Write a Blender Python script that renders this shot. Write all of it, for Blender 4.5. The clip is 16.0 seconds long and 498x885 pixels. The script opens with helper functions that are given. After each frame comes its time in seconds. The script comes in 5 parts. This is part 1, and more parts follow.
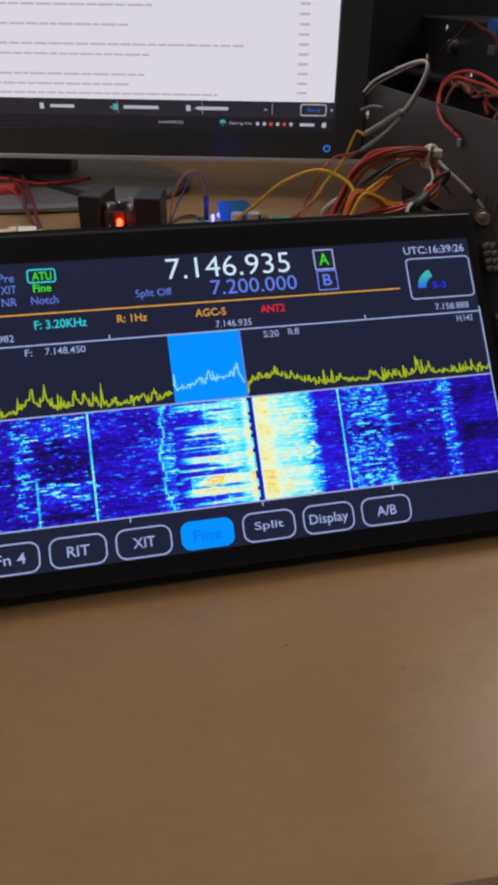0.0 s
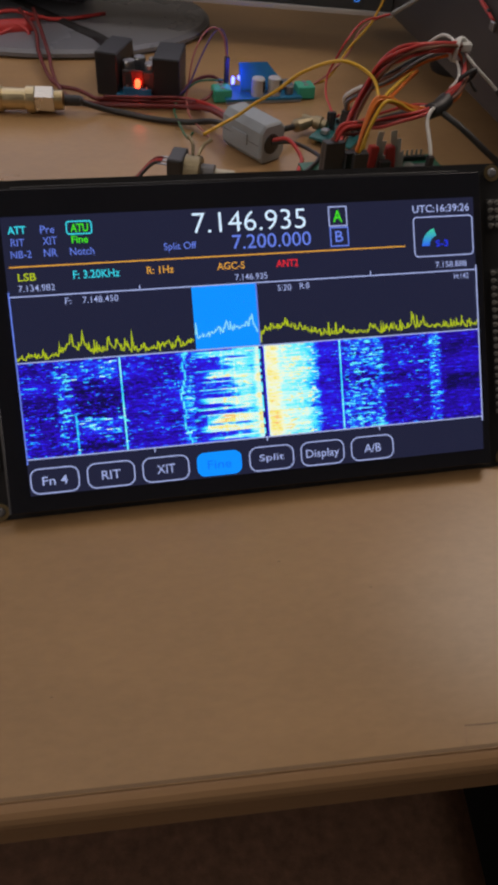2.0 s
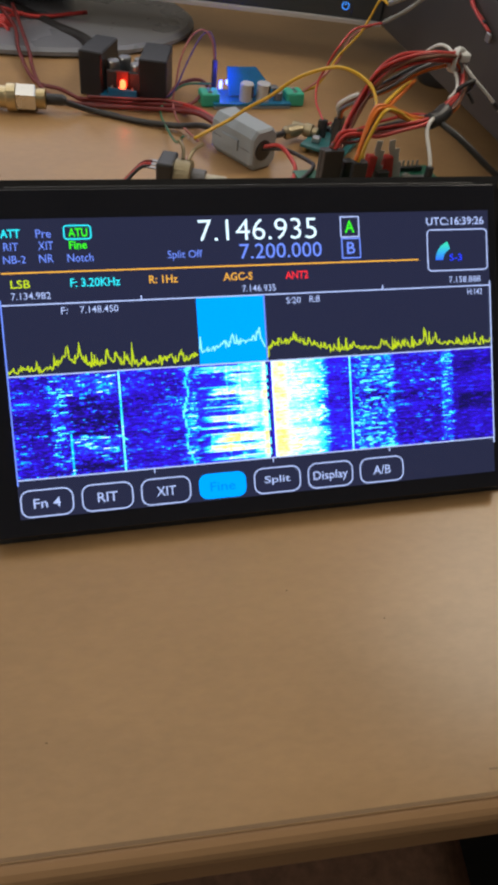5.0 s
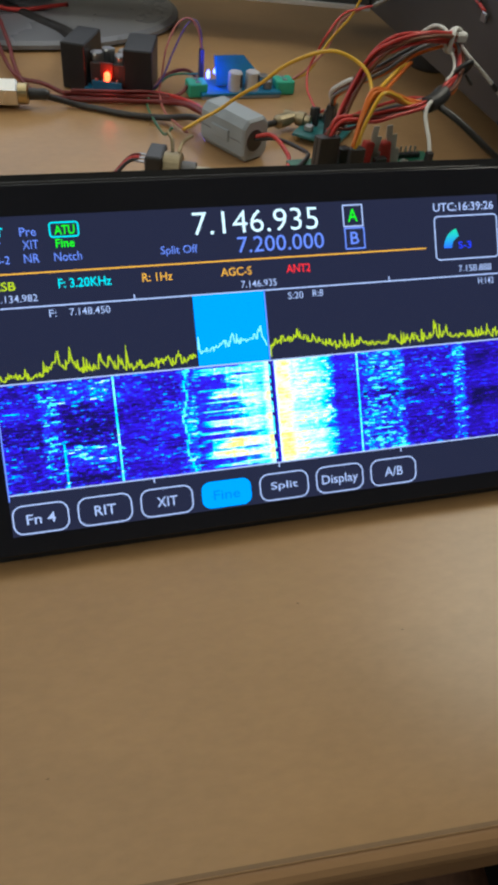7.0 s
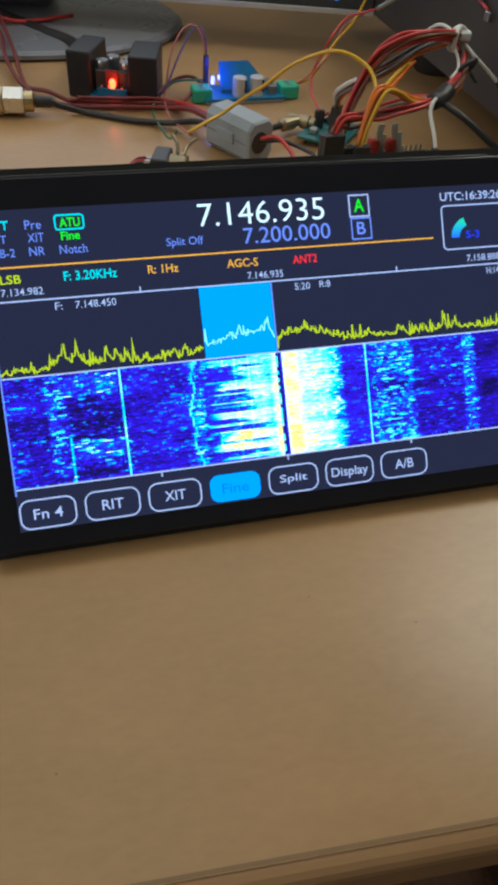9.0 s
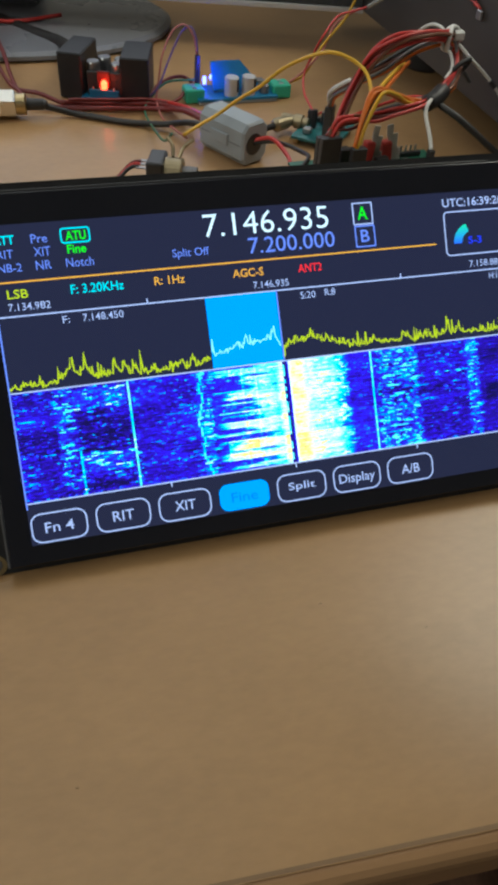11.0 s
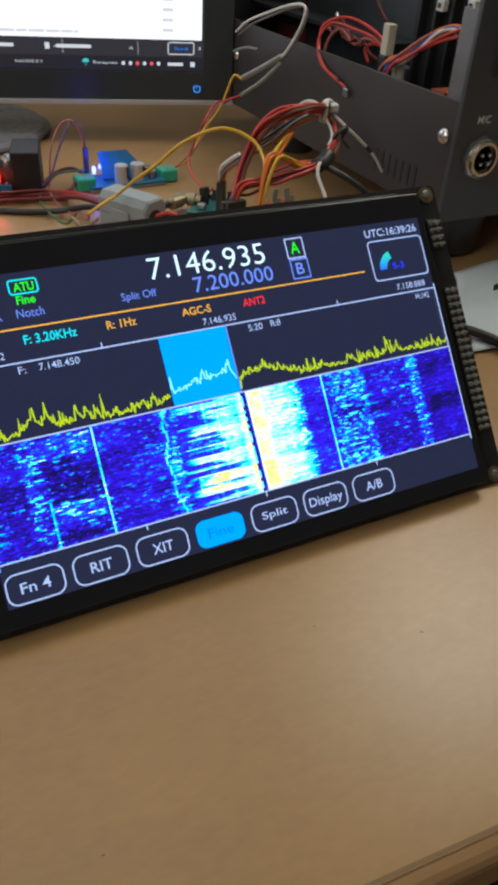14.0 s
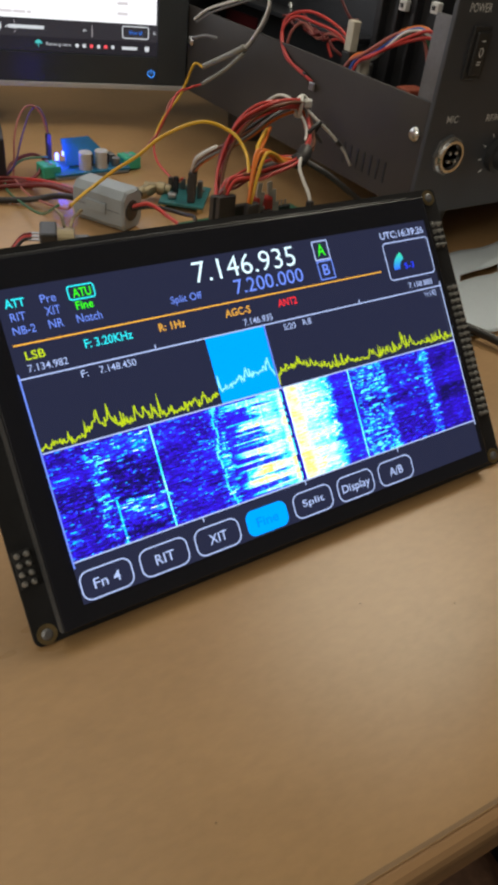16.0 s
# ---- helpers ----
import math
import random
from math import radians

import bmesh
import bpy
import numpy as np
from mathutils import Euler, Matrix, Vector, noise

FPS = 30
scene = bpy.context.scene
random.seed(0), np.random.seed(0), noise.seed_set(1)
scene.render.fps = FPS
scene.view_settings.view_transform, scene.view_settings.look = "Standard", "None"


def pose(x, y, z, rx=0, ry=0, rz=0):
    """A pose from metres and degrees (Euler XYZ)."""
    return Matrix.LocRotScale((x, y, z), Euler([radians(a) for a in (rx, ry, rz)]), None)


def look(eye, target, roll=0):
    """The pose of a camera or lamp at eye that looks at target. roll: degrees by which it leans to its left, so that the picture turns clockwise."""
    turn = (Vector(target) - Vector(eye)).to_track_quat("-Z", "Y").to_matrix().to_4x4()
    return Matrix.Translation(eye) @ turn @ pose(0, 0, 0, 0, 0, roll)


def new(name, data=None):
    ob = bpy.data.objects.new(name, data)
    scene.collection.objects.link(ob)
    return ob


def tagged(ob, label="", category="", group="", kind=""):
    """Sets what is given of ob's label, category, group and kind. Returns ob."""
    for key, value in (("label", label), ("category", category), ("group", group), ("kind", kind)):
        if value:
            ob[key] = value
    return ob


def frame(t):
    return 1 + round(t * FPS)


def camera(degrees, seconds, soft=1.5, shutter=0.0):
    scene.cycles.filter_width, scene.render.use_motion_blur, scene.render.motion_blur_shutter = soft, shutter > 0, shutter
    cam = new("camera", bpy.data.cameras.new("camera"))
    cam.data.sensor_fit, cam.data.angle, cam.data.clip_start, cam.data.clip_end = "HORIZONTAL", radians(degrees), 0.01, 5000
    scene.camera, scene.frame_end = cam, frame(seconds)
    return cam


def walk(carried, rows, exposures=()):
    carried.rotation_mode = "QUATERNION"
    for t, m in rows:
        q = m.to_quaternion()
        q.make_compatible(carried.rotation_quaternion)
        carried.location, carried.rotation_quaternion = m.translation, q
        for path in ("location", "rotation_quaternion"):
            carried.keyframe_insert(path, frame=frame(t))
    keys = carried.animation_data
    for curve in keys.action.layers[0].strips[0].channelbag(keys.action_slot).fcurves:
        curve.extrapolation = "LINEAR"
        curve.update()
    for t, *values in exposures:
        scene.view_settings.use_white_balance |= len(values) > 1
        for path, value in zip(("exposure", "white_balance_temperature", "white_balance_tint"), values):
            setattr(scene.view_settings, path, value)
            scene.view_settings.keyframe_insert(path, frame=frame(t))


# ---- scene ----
cam = camera(36.9, 16.0, soft=3.9)
PATH = [
    (0, (0.034, -0.154, 0.883), (0.426, 1.505, -0.163), 0.8),
    (0.5, (0.034, -0.156, 0.883), (0.406, 1.504, -0.169), 1.0),
    (1, (0.031, -0.154, 0.883), (0.376, 1.491, -0.201), 1.0),
    (1.5, (0.028, -0.146, 0.904), (0.327, 1.331, -0.411), 1.9),
    (2, (0.029, -0.156, 0.934), (0.37, 1.198, -0.497), 4.6),
    (2.5, (0.019, -0.159, 0.945), (0.398, 1.214, -0.458), 6.3),
    (3, (0.021, -0.156, 0.944), (0.419, 1.216, -0.455), 6.9),
    (3.5, (0.02, -0.154, 0.942), (0.437, 1.217, -0.453), 7.8),
    (4, (0.021, -0.154, 0.94), (0.445, 1.215, -0.455), 8.1),
    (4.5, (0.018, -0.153, 0.938), (0.446, 1.206, -0.466), 8.0),
    (4.7, (0.019, -0.147, 0.93), (0.451, 1.206, -0.479), 8.0),
    (7, (0.02, -0.13, 0.919), (0.466, 1.207, -0.5), 6.5),
    (7.5, (0.018, -0.13, 0.917), (0.463, 1.211, -0.499), 6.2),
    (8, (0.019, -0.131, 0.915), (0.46, 1.212, -0.499), 5.9),
    (8.5, (0.019, -0.131, 0.915), (0.458, 1.214, -0.499), 5.7),
    (8.7, (0.02, -0.133, 0.913), (0.446, 1.235, -0.482), 5.0),
    (11, (0.015, -0.129, 0.917), (0.467, 1.218, -0.49), 4.9),
    (11.5, (0.006, -0.132, 0.912), (0.474, 1.179, -0.525), 4.4),
    (11.9, (0.003, -0.129, 0.918), (0.581, 1.177, -0.482), 4.7),
    (12, (0.005, -0.129, 0.923), (0.609, 1.178, -0.465), 4.0),
    (12.5, (-0.002, -0.132, 0.928), (0.687, 1.228, -0.367), 5.4),
    (13, (-0.005, -0.134, 0.925), (0.669, 1.273, -0.326), 3.1),
    (13.5, (-0.006, -0.135, 0.922), (0.737, 1.31, -0.243), 3.1),
    (14, (-0.008, -0.133, 0.902), (0.755, 1.274, -0.298), 3.9),
    (14.5, (-0.024, -0.139, 0.9), (0.78, 1.264, -0.275), 4.9),
    (15, (-0.026, -0.141, 0.904), (0.847, 1.217, -0.275), 5.5),
    (15.5, (-0.041, -0.127, 0.916), (0.917, 1.159, -0.28), 7.9),
    (16, (-0.047, -0.12, 0.911), (0.909, 1.135, -0.318), 7.7),
]
EXPOSURES = [(0.0, -0.32, 6250, 12), (1.5, -0.34, 6150, 13), (2.5, -0.06, 6450, 17), (2.9, 0.15, 6350, 9), (4.5, 0.34, 6300, 8), (7.0, 0.28, 5950, -1), (11.5, 0.28, 5850, -1), (13.5, 0.31, 5950, 0), (16.0, 0.34, 6450, 3)]
walk(cam, [(t, look(eye, target, roll)) for t, eye, target, roll in PATH], EXPOSURES)

# ---- light ----
DESK = 0.74
world = bpy.data.worlds.new("world")
scene.world = world
world.use_nodes = True
world.node_tree.nodes["Background"].inputs[0].default_value = (0.9, 0.75, 0.6, 1)
world.node_tree.nodes["Background"].inputs[1].default_value = 0.05


def area_lamp(name, eye, target, size, watts, colour):
    data = bpy.data.lights.new(name, "AREA")
    data.shape, data.size, data.size_y = "RECTANGLE", size[0], size[1]
    data.energy, data.color = watts, colour
    ob = new(name, data)
    ob.matrix_world = look(eye, target)
    return ob


area_lamp("ceiling_lamp", (-0.15, 0.70, 2.46), (-0.05, 0.65, 0.74), (2.0, 1.4), 6.4, (1.0, 0.91, 0.79))
area_lamp("desk_lamp", (0.50, 0.27, 1.28), (0.16, 0.10, 0.74), (0.26, 0.26), 1.25, (1.0, 0.88, 0.73))
# Added fill from the front left for chassis faces and desk edge; no real lamp.
area_lamp("left_fill_lamp", (-1.20, -0.45, 1.60), (0.20, 0.20, 0.74), (0.8, 0.8), 6.2, (1.0, 0.90, 0.78))

# ---- materials ----
def surf(name, colour, rough=0.5, metal=0.0, var=0.12, scale=60.0, bump=0.0, fine=900.0, stretch=(1, 1, 1), coat=0.0, trans=0.0, spec=0.5):
    """A surface with variation at two scales: broad tone and fine grain, in metres."""
    m = bpy.data.materials.new(name)
    m.use_nodes = True
    nt = m.node_tree
    b = nt.nodes["Principled BSDF"]
    tc = nt.nodes.new("ShaderNodeTexCoord")
    mp = nt.nodes.new("ShaderNodeMapping")
    mp.inputs["Scale"].default_value = stretch
    nt.links.new(tc.outputs["Object"], mp.inputs["Vector"])
    n1, n2 = nt.nodes.new("ShaderNodeTexNoise"), nt.nodes.new("ShaderNodeTexNoise")
    n1.inputs["Scale"].default_value, n2.inputs["Scale"].default_value = scale, fine
    n1.inputs["Detail"].default_value, n2.inputs["Detail"].default_value = 4, 2
    for n in (n1, n2):
        nt.links.new(mp.outputs[0], n.inputs["Vector"])
    mix = nt.nodes.new("ShaderNodeMath")
    mix.operation = "MULTIPLY_ADD"
    nt.links.new(n2.outputs[0], mix.inputs[0])
    mix.inputs[1].default_value = 0.4
    nt.links.new(n1.outputs[0], mix.inputs[2])
    ramp = nt.nodes.new("ShaderNodeMapRange")
    ramp.inputs[1].default_value, ramp.inputs[2].default_value = 0.4, 1.0
    ramp.inputs[3].default_value, ramp.inputs[4].default_value = 1 - var, 1 + var
    nt.links.new(mix.outputs[0], ramp.inputs[0])
    mul = nt.nodes.new("ShaderNodeVectorMath")
    mul.operation = "SCALE"
    mul.inputs[0].default_value = colour
    nt.links.new(ramp.outputs[0], mul.inputs["Scale"])
    nt.links.new(mul.outputs[0], b.inputs["Base Color"])
    rr = nt.nodes.new("ShaderNodeMapRange")
    rr.inputs[3].default_value, rr.inputs[4].default_value = max(0.02, rough * 0.8), min(1.0, rough * 1.2)
    nt.links.new(n1.outputs[0], rr.inputs[0])
    nt.links.new(rr.outputs[0], b.inputs["Roughness"])
    b.inputs["Metallic"].default_value = metal
    b.inputs["Coat Weight"].default_value = coat
    b.inputs["Transmission Weight"].default_value = trans
    b.inputs["Specular IOR Level"].default_value = spec
    if bump:
        bp = nt.nodes.new("ShaderNodeBump")
        bp.inputs["Strength"].default_value, bp.inputs["Distance"].default_value = bump, 0.0006
        nt.links.new(mix.outputs[0], bp.inputs["Height"])
        nt.links.new(bp.outputs[0], b.inputs["Normal"])
    return m


def glow(name, colour, strength=1.0):
    """Something that gives off light: an LED or a lit part of a screen."""
    m = bpy.data.materials.new(name)
    m.use_nodes = True
    nt = m.node_tree
    b = nt.nodes["Principled BSDF"]
    b.inputs["Base Color"].default_value = (0.01, 0.01, 0.012, 1)
    b.inputs["Roughness"].default_value = 0.25
    b.inputs["Emission Color"].default_value = (*colour, 1)
    b.inputs["Emission Strength"].default_value = strength
    return m


def srgb(r, g, b):
    return tuple(c / 255 / 12.92 if c / 255 <= 0.04045 else ((c / 255 + 0.055) / 1.055) ** 2.4 for c in (r, g, b))


LAMINATE = surf("desk_laminate", (0.44, 0.266, 0.122), 0.30, var=0.14, scale=13, fine=240, stretch=(1, 2.2, 1), bump=0.012)
EDGE = surf("edge_band", (0.40, 0.235, 0.115), 0.45, var=0.14, scale=14, fine=300, stretch=(0.3, 3, 3), bump=0.08)
JOINT = surf("joint_line", (0.27, 0.17, 0.09), 0.7)
FABRIC = surf("brown_fabric", (0.20, 0.105, 0.065), 0.95, var=0.35, scale=180, fine=1400, bump=0.5)
CARPET = surf("dark_carpet", (0.02, 0.02, 0.024), 0.95, var=0.3, scale=40, fine=700, bump=0.4)
PAINT = surf("wall_paint", (0.72, 0.67, 0.60), 0.85, var=0.05, scale=3, fine=300)
BLACK = surf("black_plastic", (0.032, 0.032, 0.034), 0.4, var=0.2, scale=80, fine=1500, bump=0.1)
BEZEL = surf("black_glass", (0.017, 0.018, 0.025), 0.20, var=0.1, scale=30, fine=500, spec=0.4)
PCB_BLACK = surf("black_solder_mask", (0.022, 0.022, 0.024), 0.38, var=0.25, scale=120, fine=900, spec=0.4)
SHEET = surf("black_painted_steel", (0.052, 0.047, 0.045), 0.45, var=0.25, scale=25, fine=1600, bump=0.22)
STEEL = surf("zinc_steel", (0.42, 0.42, 0.43), 0.35, metal=0.9, var=0.2, scale=60, fine=900)
DULL_STEEL = surf("dull_steel", (0.20, 0.20, 0.21), 0.45, metal=0.6, var=0.25, scale=50, fine=900)
TIN = surf("tinned_pins", (0.46, 0.45, 0.43), 0.42, metal=0.6, var=0.25, scale=300)
CHROME = surf("chrome", (0.80, 0.80, 0.80), 0.26, metal=1.0, var=0.06, scale=60)
GOLD = surf("gold_plating", (0.74, 0.62, 0.38), 0.34, metal=1.0, var=0.15, scale=120)
BRASS = surf("brass", (0.62, 0.50, 0.28), 0.32, metal=1.0, var=0.15, scale=120)
SILVER_TRIM = surf("silver_plastic", (0.62, 0.62, 0.64), 0.35, metal=0.3, var=0.05, scale=30)
GREY_PLASTIC = surf("grey_plastic", (0.34, 0.38, 0.42), 0.5, var=0.07, scale=70, fine=1200, bump=0.08)
PANEL = surf("black_panel_paint", (0.066, 0.071, 0.084), 0.42, var=0.2, scale=25, fine=1600, bump=0.2)
MONITOR_BLACK = surf("monitor_plastic", (0.046, 0.054, 0.062), 0.31, var=0.08, scale=30, fine=1500, bump=0.05)
OLD_BRASS = surf("dull_brass", (0.36, 0.30, 0.19), 0.42, metal=0.8, var=0.2, scale=120)
SINK = surf("black_anodised", (0.022, 0.022, 0.025), 0.45, var=0.2, scale=60, spec=0.35)
ALU = surf("aluminium_can", (0.56, 0.56, 0.57), 0.38, metal=0.35, var=0.08, scale=200)
BASE_GREY = surf("grey_stand_plastic", (0.21, 0.215, 0.24), 0.28, var=0.06, scale=20)
BLUE_PCB = surf("blue_solder_mask", (0.010, 0.16, 0.33), 0.4, var=0.2, scale=150, fine=1200)
GREEN_PCB = surf("green_solder_mask", (0.018, 0.13, 0.075), 0.35, var=0.35, scale=260, fine=1500)
TEAL_PCB = surf("teal_solder_mask", (0.03, 0.16, 0.17), 0.35, var=0.35, scale=260, fine=1500)
GREEN_PLASTIC = surf("green_terminal", (0.05, 0.42, 0.27), 0.45, var=0.1, scale=100)
WHITE_PLASTIC = surf("white_plastic", (0.72, 0.72, 0.70), 0.45, var=0.06, scale=80)
CREAM = surf("cream_nylon", (0.62, 0.58, 0.48), 0.5, var=0.08, scale=90)
WHITE_PRINT = surf("white_print", (0.78, 0.80, 0.82), 0.6, var=0.08, scale=300)
SHRINK = surf("clear_heat_shrink", (0.27, 0.27, 0.24), 0.22, var=0.2, scale=90)
PAPER = surf("pale_plastic_sheet", (0.70, 0.77, 0.83), 0.3, var=0.08, scale=18, bump=0.1)
GEL_RED = surf("red_wire", (0.56, 0.050, 0.045), 0.4, var=0.15, scale=90)
DARK_RED = surf("dark_red_wire", (0.16, 0.020, 0.018), 0.45, var=0.2, scale=90)
BLACK_WIRE = surf("black_wire", (0.024, 0.022, 0.022), 0.42, var=0.2, scale=90)
WHITE_WIRE = surf("white_wire", (0.74, 0.73, 0.70), 0.42, var=0.08, scale=90)
YELLOW_WIRE = surf("yellow_wire", (0.75, 0.45, 0.03), 0.4, var=0.1, scale=90)
ORANGE_WIRE = surf("orange_wire", (0.75, 0.19, 0.02), 0.4, var=0.1, scale=90)
BROWN_WIRE = surf("brown_wire", (0.16, 0.06, 0.03), 0.45, var=0.15, scale=90)
GREY_WIRE = surf("grey_wire", (0.20, 0.20, 0.21), 0.45, var=0.15, scale=90)
GREEN_WIRE = surf("green_wire", (0.05, 0.17, 0.09), 0.45, var=0.15, scale=90)
BLUE_WIRE = surf("blue_wire", (0.04, 0.10, 0.42), 0.45, var=0.15, scale=90)
PURPLE_WIRE = surf("purple_wire", (0.11, 0.06, 0.22), 0.45, var=0.15, scale=90)
PINK_WIRE = surf("pink_wire", (0.42, 0.14, 0.12), 0.45, var=0.15, scale=90)


# ---- mesh helpers ----
def part(name, bm, material, parent, label="", smooth=False):
    """Links a bmesh as one mesh object under a thing or under a part."""
    me = bpy.data.meshes.new(name)
    bm.normal_update()
    bm.to_mesh(me)
    bm.free()
    me.materials.append(material)
    if smooth:
        me.shade_smooth()
    ob = new(name, me)
    ob.parent = parent
    if label:
        tagged(ob, label)
    return ob


def thing(name, m, label, category, group="", kind=""):
    ob = new(name)
    ob.empty_display_size = 0.02
    ob.matrix_world = m
    return tagged(ob, label, category, group, kind)


def box(x0, x1, y0, y1, z0, z1, bevel=0.0, seg=2, bm=None, m=None):
    """A box with rounded edges, added to bm or to a new bmesh."""
    b = bmesh.new()
    bmesh.ops.create_cube(b, size=1.0)
    for v in b.verts:
        v.co = Vector(((x0 + x1) / 2 + v.co.x * (x1 - x0), (y0 + y1) / 2 + v.co.y * (y1 - y0), (z0 + z1) / 2 + v.co.z * (z1 - z0)))
    if bevel:
        bmesh.ops.bevel(b, geom=b.edges[:], offset=bevel, segments=seg, affect="EDGES", profile=0.5, clamp_overlap=True)
    if m is not None:
        b.transform(m)
    return merge(bm, b)


def merge(bm, b):
    if bm is None:
        return b
    me = bpy.data.meshes.new("join")
    b.to_mesh(me)
    b.free()
    bm.from_mesh(me)
    bpy.data.meshes.remove(me)
    return bm


def lathe(profile, seg=24, bm=None, m=None):
    """A turned form round z from (radius, height) steps, closed at both ends."""
    b = bmesh.new()
    rings = []
    for r, z in profile:
        rings.append([b.verts.new((r * math.cos(2 * math.pi * i / seg), r * math.sin(2 * math.pi * i / seg), z)) for i in range(seg)])
    for a, c in zip(rings, rings[1:]):
        for i in range(seg):
            b.faces.new((a[i], a[(i + 1) % seg], c[(i + 1) % seg], c[i]))
    b.faces.new(rings[0][::-1])
    b.faces.new(rings[-1])
    if m is not None:
        b.transform(m)
    return merge(bm, b)


def spline(pts, n=8):
    """A smooth line through the points."""
    p = [Vector(a) for a in pts]
    p = [2 * p[0] - p[1]] + p + [2 * p[-1] - p[-2]]
    out = []
    for i in range(1, len(p) - 2):
        a, b, c, d = p[i - 1:i + 3]
        for k in range(n):
            t = k / n
            out.append(0.5 * (2 * b + (c - a) * t + (2 * a - 5 * b + 4 * c - d) * t * t + (3 * b - a - 3 * c + d) * t ** 3))
    return out + [p[-2]]


def tube(pts, r, seg=8, n=8, bm=None, flat=1.0):
    """A round wire along a smooth line."""
    line = spline(pts, n)
    b = bmesh.new()
    rings = []
    side = None
    for i, q in enumerate(line):
        d = (line[min(i + 1, len(line) - 1)] - line[max(i - 1, 0)]).normalized()
        if side is None:
            side = d.orthogonal().normalized()
        side = (side - d * side.dot(d)).normalized()
        up = d.cross(side)
        rings.append([b.verts.new(q + r * (side * math.cos(2 * math.pi * k / seg) + up * flat * math.sin(2 * math.pi * k / seg))) for k in range(seg)])
    for a, c in zip(rings, rings[1:]):
        for k in range(seg):
            b.faces.new((a[k], a[(k + 1) % seg], c[(k + 1) % seg], c[k]))
    b.faces.new(rings[0][::-1])
    b.faces.new(rings[-1])
    return merge(bm, b)


def outline(pts, width, z=0.0, closed=True, bm=None):
    """A flat line of some width along points in the xy plane."""
    b = bmesh.new()
    n = len(pts)
    p = [Vector((x, y, 0)) for x, y in pts]
    left, right = [], []
    for i in range(n):
        a = p[i - 1] if closed or i else p[0]
        c = p[(i + 1) % n] if closed or i < n - 1 else p[-1]
        d = (c - a).normalized()
        nrm = Vector((-d.y, d.x, 0)) * width / 2
        left.append(b.verts.new((p[i].x + nrm.x, p[i].y + nrm.y, z)))
        right.append(b.verts.new((p[i].x - nrm.x, p[i].y - nrm.y, z)))
    for i in range(n if closed else n - 1):
        j = (i + 1) % n
        b.faces.new((right[i], right[j], left[j], left[i]))
    return merge(bm, b)


def round_rect(x0, y0, x1, y1, r, n=6):
    out = []
    for cx, cy, a0 in ((x1 - r, y1 - r, 0), (x0 + r, y1 - r, 90), (x0 + r, y0 + r, 180), (x1 - r, y0 + r, 270)):
        for k in range(n + 1):
            a = radians(a0 + 90 * k / n)
            out.append((cx + r * math.cos(a), cy + r * math.sin(a)))
    return out


def polygon(pts, z=0.0, bm=None):
    b = bmesh.new()
    b.faces.new([b.verts.new((x, y, z)) for x, y in pts])
    return merge(bm, b)


def lettering(text, x0, y0, x1, y1, z=0.0, weight=0.0):
    """Letters of the built-in font, filling the given rectangle of the xy plane."""
    cu = bpy.data.curves.new("letters", "FONT")
    cu.body, cu.resolution_u, cu.offset = text, 3, weight
    tmp = bpy.data.objects.new("letters", cu)
    me = bpy.data.meshes.new_from_object(tmp)
    b = bmesh.new()
    b.from_mesh(me)
    bpy.data.objects.remove(tmp)
    bpy.data.meshes.remove(me)
    xs, ys = [v.co.x for v in b.verts], [v.co.y for v in b.verts]
    ax, ay, bx, by = min(xs), min(ys), max(xs), max(ys)
    for v in b.verts:
        v.co = Vector((x0 + (v.co.x - ax) / (bx - ax) * (x1 - x0), y0 + (v.co.y - ay) / (by - ay) * (y1 - y0), z))
    return b

# ---- the room, closed around the desk: unseen walls and ceiling added for bounce ----
def slab(name, label, category, x0, x1, y0, y1, z0, z1, material):
    ob = part(name, box(x0, x1, y0, y1, z0, z1), material, None, label)
    return tagged(ob, category=category, kind="structure")


slab("floor", "dark carpeted floor below the desk", "floor", -2.2, 2.6, -2.4, 2.0, -0.1, 0.0, CARPET)
slab("ceiling", "unseen pale ceiling, added to bounce light", "ceiling", -2.2, 2.6, -2.4, 2.0, 2.5, 2.6, PAINT)
slab("wall_north", "unseen warm painted wall behind the desk, added to bounce light", "wall", -2.2, 2.6, 2.0, 2.1, 0.0, 2.5, PAINT)
slab("wall_south", "unseen warm painted wall, added to bounce light", "wall", -2.2, 2.6, -2.5, -2.4, 0.0, 2.5, PAINT)
slab("wall_west", "unseen warm painted wall, added to bounce light", "wall", -2.3, -2.2, -2.4, 2.0, 0.0, 2.5, PAINT)
slab("wall_east", "unseen warm painted wall, added to bounce light", "wall", 2.6, 2.7, -2.4, 2.0, 0.0, 2.5, PAINT)

# ---- desk: its front edge runs slightly askew to the display ----
desk = thing("desk", pose(0.04, -0.0872, 0, 0, 0, -3.4), "tan wood-laminate desk with a rounded front edge", "desk")
part("desktop", box(-0.85, 1.05, 0.0, 0.82, DESK - 0.019, DESK), LAMINATE, desk)
bm = bmesh.new()
prof = [(0.0, DESK - 0.0006)] + [(-0.0045 * math.sin(a), DESK - 0.0051 + 0.0045 * math.cos(a)) for a in (0.15, 0.5, 0.85, 1.2, 1.57)]
prof += [(-0.0045, DESK - 0.0150), (-0.0030, DESK - 0.0182), (0.0, DESK - 0.019)]
ends = [[bm.verts.new((x, y, z)) for y, z in prof] for x in (-0.85, 1.05)]
for i in range(len(prof)):
    j = (i + 1) % len(prof)
    bm.faces.new((ends[0][i], ends[0][j], ends[1][j], ends[1][i]))
bm.faces.new(ends[0])
